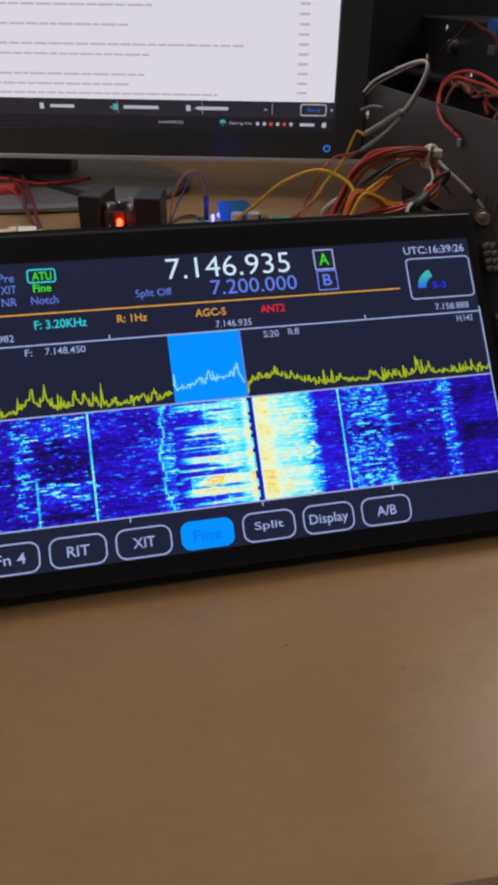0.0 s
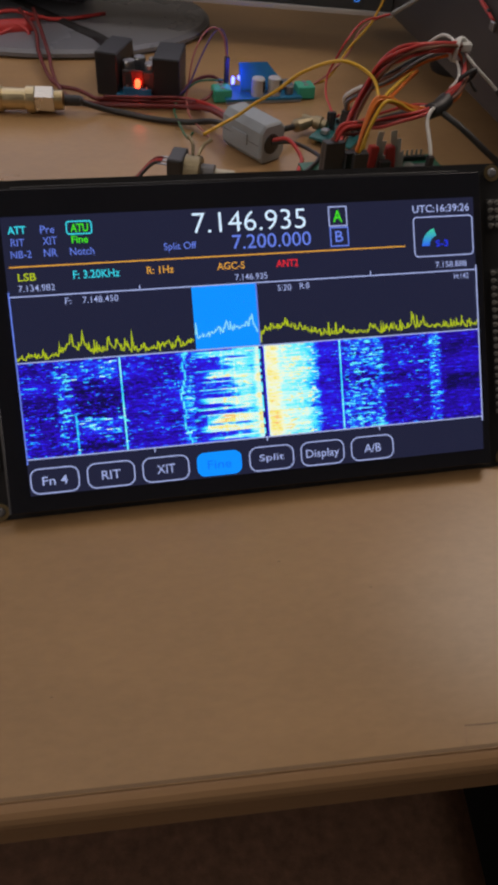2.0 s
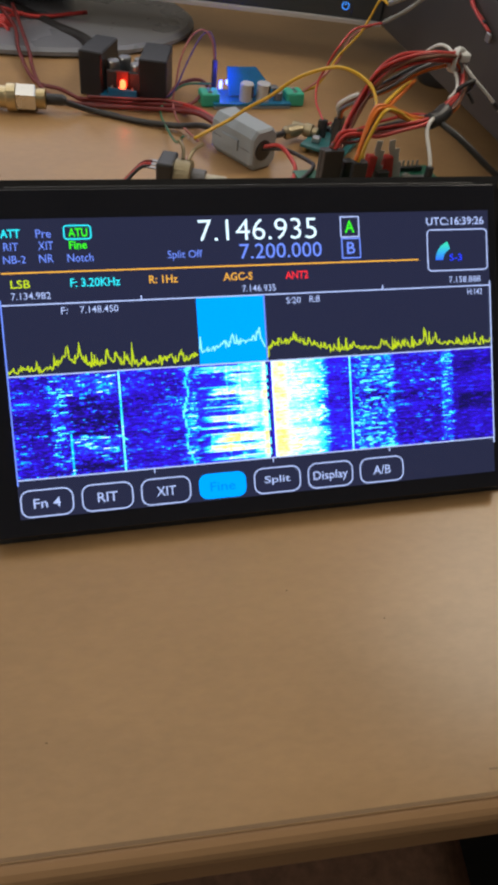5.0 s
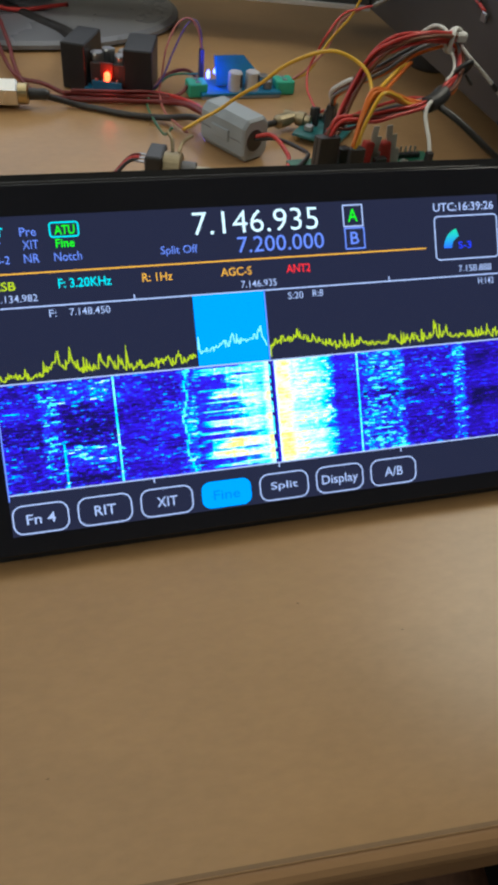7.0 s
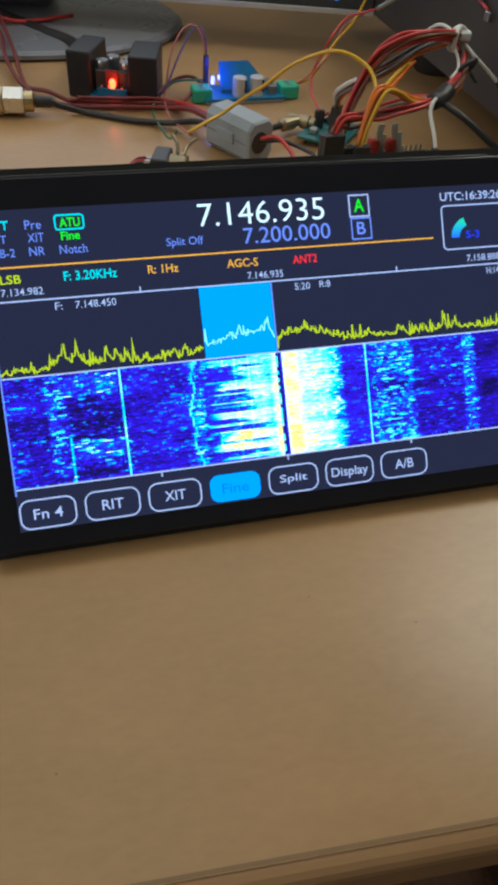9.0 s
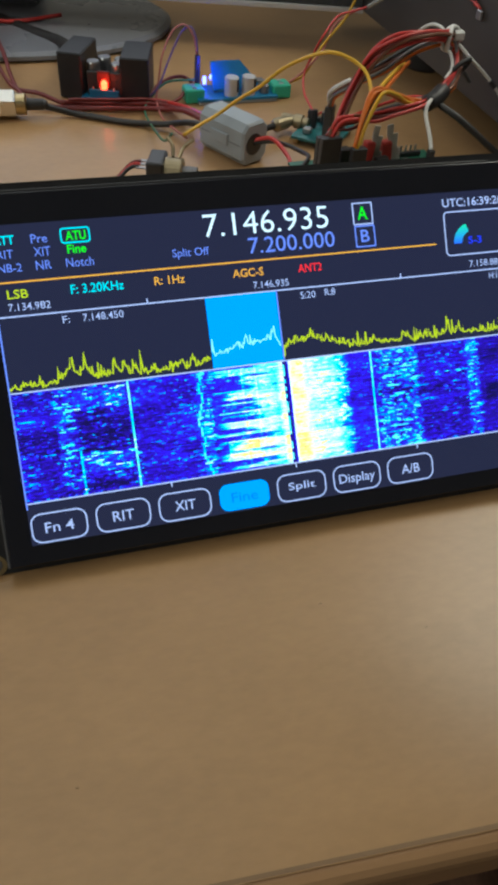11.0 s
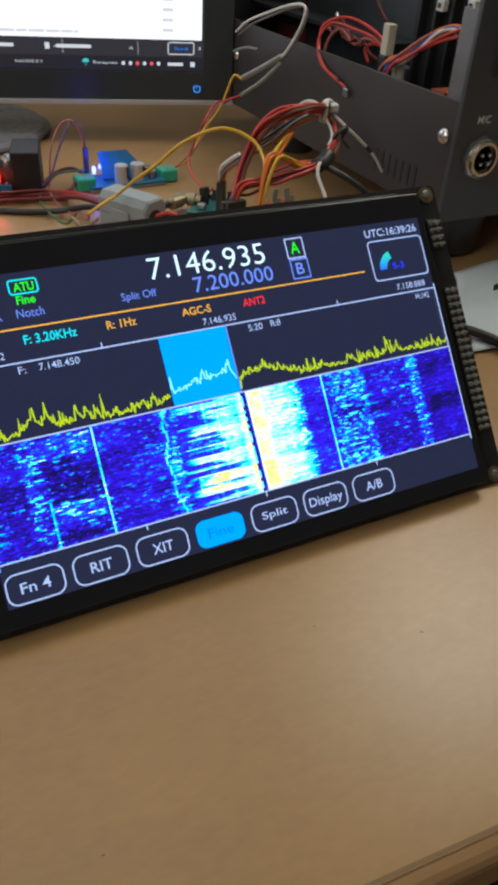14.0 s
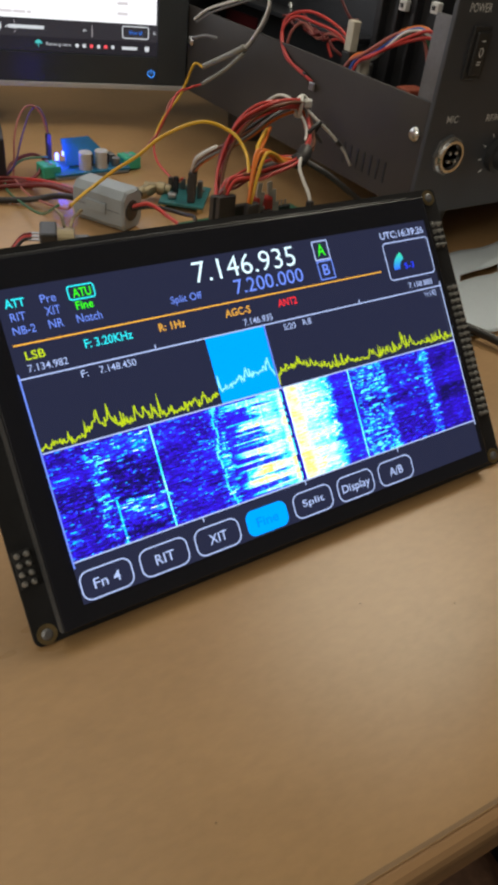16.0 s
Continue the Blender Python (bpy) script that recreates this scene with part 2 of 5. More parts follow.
bm.faces.new(ends[1][::-1])
part("edge_band", bm, EDGE, desk, "darker rounded wood edge band", smooth=False)
part("joint", box(-0.85, 1.05, 0.0002, 0.0012, DESK - 0.002, DESK + 0.00008), JOINT, desk, "thin dark joint behind the edge band")
part("scratch", outline([(0.0727, 0.0066), (0.080, 0.0064), (0.090, 0.0067), (0.104, 0.0064), (0.118, 0.0068)], 0.0005, DESK + 0.0001, closed=False), JOINT, desk, "short dark scratch")
part("scratch", outline([(0.0727, 0.0064), (0.0722, 0.0040), (0.0716, 0.0014)], 0.0004, DESK + 0.0001, closed=False), EDGE, desk)
for x, y in ((0.031, 0.064), (-0.037, 0.026), (0.058, 0.052)):
    part("speck", lathe([(0.00024, 0.0), (0.0002, 0.0001)], 7, m=Matrix.Translation((x, y, DESK + 0.0001)) @ Matrix.Diagonal((1.6, 0.8, 1, 1))), JOINT, desk)
for x in (-0.82, 0.99):
    part("leg_panel", box(x, x + 0.028, 0.05, 0.78, 0.0, DESK - 0.0192, 0.002), LAMINATE, desk)

# ---- chair pushed up to the desk ----
chair = thing("office_chair", pose(-0.08, -0.13, 0, 0, 0, -8), "brown woven-fabric office chair pushed under the desk", "chair")
part("seat", box(-0.30, 0.265, -0.26, 0.24, 0.445, 0.53, 0.035, 4), FABRIC, chair, smooth=True)
part("post", lathe([(0.028, 0.09), (0.028, 0.30), (0.02, 0.30), (0.02, 0.446)], 16), BLACK, chair)
for k in range(5):
    m = Matrix.Rotation(radians(72 * k + 15), 4, "Z")
    part("leg", box(0.02, 0.29, -0.02, 0.02, 0.065, 0.10, 0.008, 2, m=m), BLACK, chair)
    part("castor", lathe([(0.026, -0.02), (0.028, -0.012), (0.028, 0.012), (0.026, 0.02)], 16, m=m @ Matrix.Translation((0.275, 0, 0.028)) @ Matrix.Rotation(radians(90), 4, "X")), BLACK, chair)

# ---- the touch display, leaning back 40 degrees on its lower edge ----
TILT = 40.0
C, S = math.cos(radians(TILT)), math.sin(radians(TILT))
display = thing("display_module", Matrix(((1, 0, 0, 0), (0, S, -C, 0), (0, C, S, DESK + 0.0047), (0, 0, 0, 1))),
                "bare touch display on a black circuit board, leaning back, lit", "display")
TOP = 0.0925            # height of the lit area's upper edge along the panel
UX, UY = 0.15408 / 800, 0.08592 / 480


def sx(u):
    return u * UX


def sy(v):
    return TOP - v * UY


bm = bmesh.new()
corner = round_rect(-0.0140, -0.0010, 0.1678, 0.1044, 0.002, 4)
a = [bm.verts.new((x, y, -0.0063)) for x, y in corner]
b = [bm.verts.new((x, y, -0.0050)) for x, y in corner]
bm.faces.new(a[::-1])
bm.faces.new(b)
for i in range(len(a)):
    j = (i + 1) % len(a)
    bm.faces.new((a[i], a[j], b[j], b[i]))
board = part("circuit_board", bm, PCB_BLACK, display)
lcd = part("lcd_panel", box(-0.0066, 0.1568, 0.0012, 0.1008, -0.0049, -0.0001, 0.0004, 2), BEZEL, display, "glossy black screen border")
part("metal_edge", box(-0.0072, -0.0067, 0.0012, 0.1006, -0.0048, -0.0012), DULL_STEEL, lcd, "thin bare metal edge")
part("metal_edge", box(0.1569, 0.1574, 0.0012, 0.1006, -0.0048, -0.0012), BLACK, lcd)
part("flex_tape", box(0.004, 0.150, 0.1009, 0.1018, -0.0048, -0.0015, 0.0003), BLACK, lcd)
for x, y in ((-0.0104, 0.0018), (-0.0106, 0.1012), (0.1640, 0.0022), (0.1638, 0.1012)):
    ring = lathe([(0.0028, 0.0), (0.0028, 0.0004), (0.0017, 0.0004), (0.0017, 0.0001)], 20, m=Matrix.Translation((x, y, -0.0049)))
    hole = part("mounting_hole", ring, BRASS, board, "tinned ring of a mounting hole")
    part("screw", lathe([(0.0016, 0.0), (0.0016, 0.0006), (0.0009, 0.0010)], 14, m=Matrix.Translation((x, y, -0.0048))), DULL_STEEL, board)


def pin_field(x, y0, rows, name="solder_pin"):
    strip = part("pin_header", box(x - 0.0025, x + 0.0025, y0 - 0.0013, y0 + 0.00254 * (rows - 1) + 0.0013, -0.0049, -0.0044, 0.0002), BLACK, board)
    pin = bmesh.new()
    for dx in (-0.00127, 0.00127):
        lathe([(0.0009, 0.0), (0.0008, 0.0004), (0.0005, 0.0009), (0.0004, 0.0019)], 8, bm=pin, m=Matrix.Translation((dx, 0, 0)))
    first = part(name, pin, TIN, strip)
    first.location = (x, y0, -0.0044)
    for r in range(1, rows):
        o = new(name, first.data)
        o.parent, o.location = strip, (x, y0 + 0.00254 * r, -0.0044)


pin_field(0.1640, 0.0190, 20)
pin_field(0.1638, 0.0835, 4)
pin_field(-0.0110, 0.0165, 4)
# prop behind the board that takes the lean
part("prop", box(0.060, 0.090, 0.050, 0.060, -0.0112, -0.0064, 0.001), BLACK, display)
part("prop_foot", box(0.070, 0.080, -0.0035, 0.0030, -0.0660, -0.0600, 0.001), BLACK, display)
part("prop_arm", tube([(0.075, 0.054, -0.0100), (0.075, 0.030, -0.034), (0.075, 0.0, -0.063)], 0.002, 8, 4), BLACK, display)

NAVY = glow("lit_navy", srgb(33, 36, 60))
screen = part("screen", polygon([(sx(0), sy(480)), (sx(800), sy(480)), (sx(800), sy(0)), (sx(0), sy(0))], 0.0), NAVY, display, "lit dark navy screen with a radio spectrum")
INK = {k: glow("lit_" + k, srgb(*c), s) for k, (c, s) in dict(
    white=((215, 240, 255), 1.15), blue=((112, 140, 245), 0.95), cyan=((60, 225, 240), 1.0), green=((70, 235, 30), 1.0),
    yellow=((205, 225, 20), 0.85), orange=((238, 172, 62), 0.95), red=((250, 45, 55), 0.95), deep=((40, 60, 250), 1.0),
    pale=((185, 200, 250), 0.85), band=((6, 146, 255), 1.2), faint=((14, 116, 240), 1.1), trace=((205, 225, 25), 0.8), sky=((150, 235, 255), 1.0)).items()}


def word(text, x0, y0, x1, y1, ink, weight=0.0, name="readout"):
    part(name, lettering(text, sx(x0), sy(y1), sx(x1), sy(y0), 0.0003, weight + 0.002), INK[ink], screen)


def ui_line(pts, px, ink, closed=False, z=0.0002, name="rule"):
    part(name, outline([(sx(x), sy(y)) for x, y in pts], px * UX, z, closed), INK[ink], screen)


def ui_box(x0, y0, x1, y1, r, px, ink, name="frame"):
    part(name, outline([(sx(x), sy(y)) for x, y in round_rect(x0, y0, x1, y1, r)], px * UX, 0.0002, True), INK[ink], screen)


for text, x0, y0, x1, y1, ink, w in (
        ("ATT", 10, 16, 38, 29, "cyan", 0.02), ("Pre", 60, 17, 82, 30, "blue", 0), ("ATU", 107, 16, 135, 30, "green", 0.02),
        ("RIT", 13, 37, 34, 49, "blue", 0), ("XIT", 62, 36, 84, 49, "blue", 0), ("Fine", 107, 36, 133, 49, "green", 0.02),
        ("NB-2", 11, 57, 43, 69, "blue", 0), ("NR", 62, 56, 83, 69, "blue", 0), ("Notch", 103, 56, 141, 69, "blue", 0),
        ("7.146.935", 303, 7, 495, 42, "white", -0.008), ("7.200.000", 367, 48, 502, 73, "blue", 0.0), ("Split Off", 253, 56, 307, 72, "blue", 0),
        ("A", 543, 13, 559, 34, "green", 0.01), ("B", 545, 50, 559, 70, "blue", 0.01), ("UTC:16:39:26", 686, 11, 791, 25, "pale", 0.01),
        ("LSB", 18, 95, 46, 108, "yellow", 0.01), ("F: 3.20KHz", 104, 95, 178, 109, "cyan", 0.01), ("R: 1Hz", 222, 95, 266, 108, "orange", 0.01),
        ("AGC-S", 338, 95, 385, 108, "orange", 0.01), ("ANT2", 439, 96, 477, 109, "red", 0.01), ("7.134.982", 17, 115, 74, 126, "pale", 0),
        ("7.146.935", 367, 117, 422, 128, "pale", 0), ("7.158.888", 724, 116, 782, 127, "pale", 0), ("F:", 87, 140, 97, 151, "pale", 0),
        ("7.148.450", 115, 140, 172, 151, "pale", 0), ("S:20", 438, 140, 462, 151, "pale", 0), ("R:8", 477, 139, 494, 150, "pale", 0),
        ("H:142", 757, 139, 785, 150, "pale", 0), ("S-3", 726, 76, 749, 88, "deep", 0.01)):
    word(text, x0, y0, x1, y1, ink, w)
ui_box(101, 12, 140, 33, 4, 2.2, "cyan")
ui_box(536, 7, 567, 41, 0.5, 2.2, "pale")
ui_box(537, 44, 568, 77, 0.5, 2.2, "blue")
ui_box(687, 33, 796, 105, 7, 2.2, "pale")
ui_line([(6, 84), (670, 84)], 2.3, "orange")
ui_line([(0, 134), (800, 134)], 2.2, "pale")
ui_line([(0, 247), (800, 247)], 2.2, "pale", z=0.00045)
ui_line([(0, 415), (800, 415)], 2.2, "pale", z=0.00045)
ui_line([(1.2, 126), (1.2, 424)], 2.4, "blue", z=0.0005)
ui_line([(798.8, 126), (798.8, 424)], 2.4, "pale", z=0.0005)
ui_line([(401, 134), (401, 247)], 2.2, "blue", z=0.0005)
for u in (208, 604):
    ui_line([(u, 126), (u, 134)], 2, "pale")
for u in (208, 401, 604):
    ui_line([(u, 415), (u, 423)], 2, "pale")
# meter arc
bm = bmesh.new()
for k in range(14):
    t0, t1 = radians(180 - 5 * k), radians(180 - 5 * (k + 1))
    polygon([(sx(735 + r * math.cos(t)), sy(86 - r * math.sin(t))) for r, t in ((20, t0), (34, t0), (34, t1), (20, t1))][::-1], 0.0002, bm)
arc = bm
me_col = glow("lit_meter", (1, 1, 1))
nt = me_col.node_tree
tc, gr = nt.nodes.new("ShaderNodeTexCoord"), nt.nodes.new("ShaderNodeSeparateXYZ")
nt.links.new(tc.outputs["Object"], gr.inputs[0])
mr, cr = nt.nodes.new("ShaderNodeMapRange"), nt.nodes.new("ShaderNodeValToRGB")
mr.inputs[1].default_value, mr.inputs[2].default_value = sy(88), sy(52)
nt.links.new(gr.outputs[1], mr.inputs[0])
nt.links.new(mr.outputs[0], cr.inputs[0])
cr.color_ramp.elements[0].color, cr.color_ramp.elements[1].color = (*srgb(50, 90, 250), 1), (*srgb(70, 225, 160), 1)
nt.links.new(cr.outputs[0], nt.nodes["Principled BSDF"].inputs["Emission Color"])
part("meter_arc", arc, me_col, screen, "blue to green signal meter arc")
# buttons along the foot of the screen
for k, text in enumerate(("Fn 4", "RIT", "XIT", "Fine", "Split", "Display", "A/B")):
    x0, x1 = 3 + 91.2 * k, 80 + 91.2 * k
    w = 4.6 * len(text) * (0.9 if len(text) > 4 else 1.05) + 1
    if text == "Fine":
        part("button", polygon([(sx(x), sy(y)) for x, y in round_rect(x0, 433, x1, 477, 14)][::-1], 0.0002), INK["band"], screen, "filled blue on-screen button")
        word(text, (x0 + x1) / 2 - w, 448, (x0 + x1) / 2 + w, 464, "faint", name="caption")
    else:
        ui_box(x0, 433, x1, 477, 14, 2.2, "pale", "button")
        word(text, (x0 + x1) / 2 - w, 447, (x0 + x1) / 2 + w, 463 if text != "Display" else 467, "pale", 0.005, "caption")
# passband and spectrum traces
part("passband", polygon([(sx(292), sy(247)), (sx(400), sy(247)), (sx(400), sy(135)), (sx(292), sy(135))], 0.0002), INK["band"], screen, "bright blue passband block")
rng = np.random.default_rng(7)


def trace(stops, step, jitter, spikes, ink):
    xs = np.arange(stops[0][0], stops[-1][0], step)
    ys = np.interp(xs, [s[0] for s in stops], [s[1] for s in stops]) + rng.normal(0, jitter * 0.45, len(xs)) - rng.exponential(jitter, len(xs))
    for u, h in spikes:
        ys -= h * np.exp(-((xs - u) / 3.0) ** 2)
    part("trace", outline([(sx(x), sy(min(y, 244))) for x, y in zip(xs, ys)], 2.3 * UX, 0.0004, False), INK[ink], screen, "jagged spectrum trace")


trace([(3, 243), (60, 241), (82, 232), (110, 230), (125, 240), (150, 235), (180, 240), (230, 241), (270, 238), (290, 238)], 1.3, 5.2,
      [(88, 14), (108, 18), (150, 12), (163, 14), (178, 9), (246, 12), (262, 13)], "trace")
trace([(293, 228), (320, 222), (350, 218), (375, 212), (390, 208), (399, 226)], 1.3, 5.0, [(346, 14), (330, 6), (387, 8)], "sky")
trace([(403, 240), (408, 222), (425, 219), (450, 219), (480, 229), (520, 236), (580, 239), (640, 239), (720, 238), (798, 238)], 1.3, 4.8,
      [(446, 8), (472, 12), (548, 9), (598, 14), (606, 10), (676, 16), (695, 12)], "trace")
# waterfall: one lit cell for each few dots of the screen
NX, NY = 266, 84
cx = (np.arange(NX) + 0.5) * 800 / NX
vy = 247 + (np.arange(NY) + 0.5) * 2


def blotch(kx, ky):
    """Noise in runs of kx by ky cells, of unit spread."""
    g = rng.normal(0, 1, (NY, NX))
    g = sum(np.roll(g, q, 1) for q in range(kx))
    g = sum(np.roll(g, q, 0) for q in range(ky))
    return g / (kx * ky) ** 0.5


base = np.interp(cx, [0, 57, 62, 80, 85, 160, 172, 255, 262, 276, 286, 300, 340, 385, 394, 398, 404, 406, 411, 424, 434, 476, 492, 504, 540, 546, 552, 612, 620, 700, 706, 720, 728, 800],
                 [.16, .17, .30, .29, .19, .20, .19, .20, .34, .33, .24, .26, .30, .42, .72, .62, .05, .70, .84, .83, .71, .66, .48, .23, .22, .28, .35, .35, .18, .19, .37, .35, .15, .14])
amp = np.interp(cx, [0, 57, 62, 80, 85, 165, 175, 255, 262, 280, 290, 385, 395, 405, 412, 440, 490, 504, 545, 550, 612, 620, 700, 706, 720, 730, 800],
                [.09, .09, .17, .16, .12, .12, .07, .08, .15, .13, .07, .07, .05, .04, .04, .06, .12, .06, .07, .18, .18, .08, .09, .16, .15, .05, .05])
fleck, streak, grain = 0.75 * blotch(4, 1) + 0.75 * blotch(3, 2), blotch(14, 1), blotch(2, 1)
spark = np.clip(fleck - 0.45, 0, 1.7)
val = base[None, :] - 0.02 + amp[None, :] * (1.8 * spark - 0.42 + 0.35 * streak + 0.45 * grain)
val[:, (cx < 284) | (cx > 500)] = np.minimum(val[:, (cx < 284) | (cx > 500)], 0.55)
bands = np.repeat(rng.normal(0, 1, (NY + 3) // 4 + 1), 4)[:NY] * 0.8 + rng.normal(0, 0.5, NY)
# voices: runs of rows that start at uneven distances from the tuned line
reach = []
while len(reach) < NY:
    reach += [rng.choice([rng.uniform(282, 306), rng.uniform(300, 340), rng.uniform(340, 384)], p=[0.38, 0.32, 0.30])] * int(rng.integers(1, 5))
reach = np.array(reach[:NY])[:, None]
voice = 1 / (1 + np.exp(-(cx[None, :] - reach - 4 * streak) / 4.0)) * (cx < 398)[None, :]
val += voice * (np.interp(cx, [284, 330, 370, 398], [0.36, 0.37, 0.31, 0.06])[None, :] + 0.06 * bands[:, None])
val += np.interp(cx, [404, 412, 480, 500, 540], [0, 0.03, 0.05, 0.03, 0])[None, :] * bands[:, None]
for u0, u1, v0, v1, d in ((88, 160, 287, 350, -0.07), (84, 160, 250, 284, 0.12), (88, 158, 352, 384, 0.12), (88, 160, 386, 410, -0.05), (0, 57, 300, 345, -0.06),
                          (300, 348, 364, 392, 0.18), (735, 800, 326, 362, -0.07), (262, 280, 330, 410, 0.07), (548, 612, 312, 322, -0.12), (175, 255, 300, 312, 0.05)):
    val[np.ix_((vy > v0) & (vy < v1), (cx > u0) & (cx < u1))] += d
for u, d, v0 in ((87, 0.26, 345), (164, 0.36, 0), (541, 0.32, 0), (333, 0.10, 0), (352, 0.08, 0)):
    col = np.argmin(abs(cx - u))
    val[vy > v0, col] = np.maximum(val[vy > v0, col], 0.24) + d * (0.8 + 0.2 * rng.random(int((vy > v0).sum())))
# a drifting carrier
drift = np.clip(np.round((265 + 4 * np.sin(vy / 31) + 2 * np.sin(vy / 9)) / (800 / NX)).astype(int), 0, NX - 1)
val[np.arange(NY), drift] = np.maximum(val[np.arange(NY), drift], 0.46 + 0.10 * rng.random(NY))
edge = (cx > 399.5) & (cx < 404.5)
val[:, edge] = 0.04
bead = np.repeat(rng.random(NY // 3 + 1) < 0.33, 3)[:NY]
val[np.ix_(bead, (cx > 396) & (cx < 399.5))] = 0.10
val += np.where((cx < 284) | (cx > 496), 1.0, 0.0)[None, :] * (0.03 * np.clip(-blotch(22, 1) - 0.6, -0.2, 1.5) * -1)
patch = blotch(26, 12)
val = np.clip(val + np.interp(cx, [0, 280, 290, 500, 510, 800], [0.03, 0.03, 0.01, 0.01, 0.025, 0.025])[None, :] * patch, 0, 1)
stops = [0.0, 0.10, 0.20, 0.28, 0.38, 0.48, 0.58, 0.68, 0.78, 0.88, 1.0]
cols = [srgb(*c) for c in ((12, 8, 70), (30, 10, 135), (44, 16, 205), (40, 34, 240), (24, 115, 252), (40, 210, 252), (110, 246, 248), (205, 252, 242), (248, 250, 205), (246, 232, 110), (255, 190, 120))]
rgb = np.stack([np.interp(val, stops, [c[i] for c in cols]) for i in range(3)], -1)
verts, faces = [], []
for j in range(NY):
    for i in range(NX):
        q = len(verts)
        verts += [(sx(800 * a / NX), sy(247 + 168 * b / NY), 0.00035) for a, b in ((i, j + 1), (i + 1, j + 1), (i + 1, j), (i, j))]
        faces.append((q, q + 1, q + 2, q + 3))
me = bpy.data.meshes.new("waterfall")
me.from_pydata(verts, [], faces)
att = me.color_attributes.new("lit", "FLOAT_COLOR", "POINT")
rgba = np.ones((NX * NY, 4, 4), np.float32)
rgba[:, :, :3] = rgb.reshape(-1, 1, 3)
att.data.foreach_set("color", rgba.ravel())
wf = glow("lit_waterfall", (1, 1, 1), 1.2)
an = wf.node_tree.nodes.new("ShaderNodeAttribute")
an.attribute_name = "lit"
wf.node_tree.links.new(an.outputs["Color"], wf.node_tree.nodes["Principled BSDF"].inputs["Emission Color"])
me.materials.append(wf)
ob = new("waterfall", me)
ob.parent = screen
tagged(ob, "blue and yellow streaked waterfall display")

# ---- computer monitor behind, turned a little towards the chair ----
ang = math.atan2(-0.25, 0.9682)
monitor = thing("computer_monitor", Matrix.Translation((0.252, 0.4115, 0.7667)) @ Matrix.Rotation(ang, 4, "Z") @ Matrix.Rotation(radians(90), 4, "X"),
                "black computer monitor with silver lower trim, white page lit", "monitor")
MW, MH = 0.545, 0.335
part("casing", box(-MW, 0.0, 0.0035, MH, -0.045, -0.0015, 0.004, 3), MONITOR_BLACK, monitor)
bz = part("bezel", box(-MW, -MW + 0.0215, 0.0035, MH, -0.0014, 0.0, 0.0006), MONITOR_BLACK, monitor, "satin black bezel")
bm = bmesh.new()
for a, b, c, d in ((-MW, -MW + 0.0215, 0.0036, MH), (-0.0215, 0.0, 0.0036, MH), (-MW + 0.0215, -0.0215, 0.0036, 0.0222), (-MW + 0.0215, -0.0215, MH - 0.02, MH)):
    box(a, b, c, d, -0.0014, 0.0012, 0.0004, 2, bm)
bm.to_mesh(bz.data)
bm.free()
part("trim", box(-MW, 0.001, 0.0, 0.0034, -0.020, 0.0022, 0.0006, 2), SILVER_TRIM, monitor, "bright silver lower trim")
POWER = glow("lit_power_symbol", srgb(70, 150, 255), 0.9)
pb = part("power_button", outline([(-0.0262 + 0.0024 * math.cos(radians(a)), 0.0112 + 0.0024 * math.sin(radians(a))) for a in range(120, 421, 20)], 0.0007, 0.0015, False), POWER, monitor, "small lit blue power symbol")
part("power_bar", polygon([(-0.0265, 0.0112), (-0.0259, 0.0112), (-0.0259, 0.0140), (-0.0265, 0.0140)], 0.0016), POWER, pb)
PAGE = glow("lit_page", srgb(241, 236, 243), 0.99)
BAR = glow("lit_dark_bar", srgb(44, 42, 48), 1.0)
TASK = glow("lit_taskbar", srgb(30, 29, 36), 1.0)
TXT = glow("lit_page_text", srgb(200, 190, 196), 1.0)
ICON = glow("lit_bar_text", srgb(205, 205, 212), 0.9)
LINK = glow("lit_link_blue", srgb(40, 120, 235), 0.9)
RED = glow("lit_tray_red", srgb(235, 80, 90), 0.9)
TEAL = glow("lit_tray_teal", srgb(80, 190, 190), 0.9)
R, L = -0.0216, -MW + 0.0216


def quad(x0, y0, x1, y1, z):
    return polygon([(x0, y0), (x1, y0), (x1, y1), (x0, y1)], z)


screen2 = part("screen", quad(L, 0.0225, R, MH - 0.0205, 0.0), TASK, monitor, "lit screen with a white page and dark bars")
part("page", quad(L, 0.0428, R - 0.0012, MH - 0.0215, 0.0002), PAGE, screen2, "white web page")
part("scroll_bar", quad(R - 0.0010, 0.0428, R - 0.0002, MH - 0.0215, 0.0002), BAR, screen2)
part("download_bar", quad(L, 0.0318, R, 0.0426, 0.0002), BAR, screen2)
# lines of small print on the page, too fine to read
row = random.Random(3)
for y, end in ((0.1025, 0.156), (0.0903, 0.172), (0.0780, 0.092), (0.0715, 0.160), (0.0585, 0.164), (0.0520, 0.175), (0.0458, 0.111),
               (0.1150, 0.130), (0.1215, 0.150), (0.1340, 0.110), (0.1405, 0.165), (0.1530, 0.120)):
    bm = bmesh.new()
    x = L + 0.02
    while x < -end:
        w = min(row.uniform(0.004, 0.012), -end - x + 0.002)
        polygon([(x, y), (x + w, y), (x + w, y + 0.0014), (x, y + 0.0014)], 0.0004, bm)
        x += w + 0.0012
    part("text_line", bm, TXT, screen2)
for k in range(14):
    y = 0.0480 + 0.0063 * k
    part("page_number", quad(-0.0505, y, -0.0435, y + 0.0016, 0.0004), TXT, screen2)
ob = part("button", outline(round_rect(-0.0470, 0.0337, -0.0285, 0.0412, 0.0012), 0.0007, 0.0004), ICON, screen2, "outlined button with blue caption")
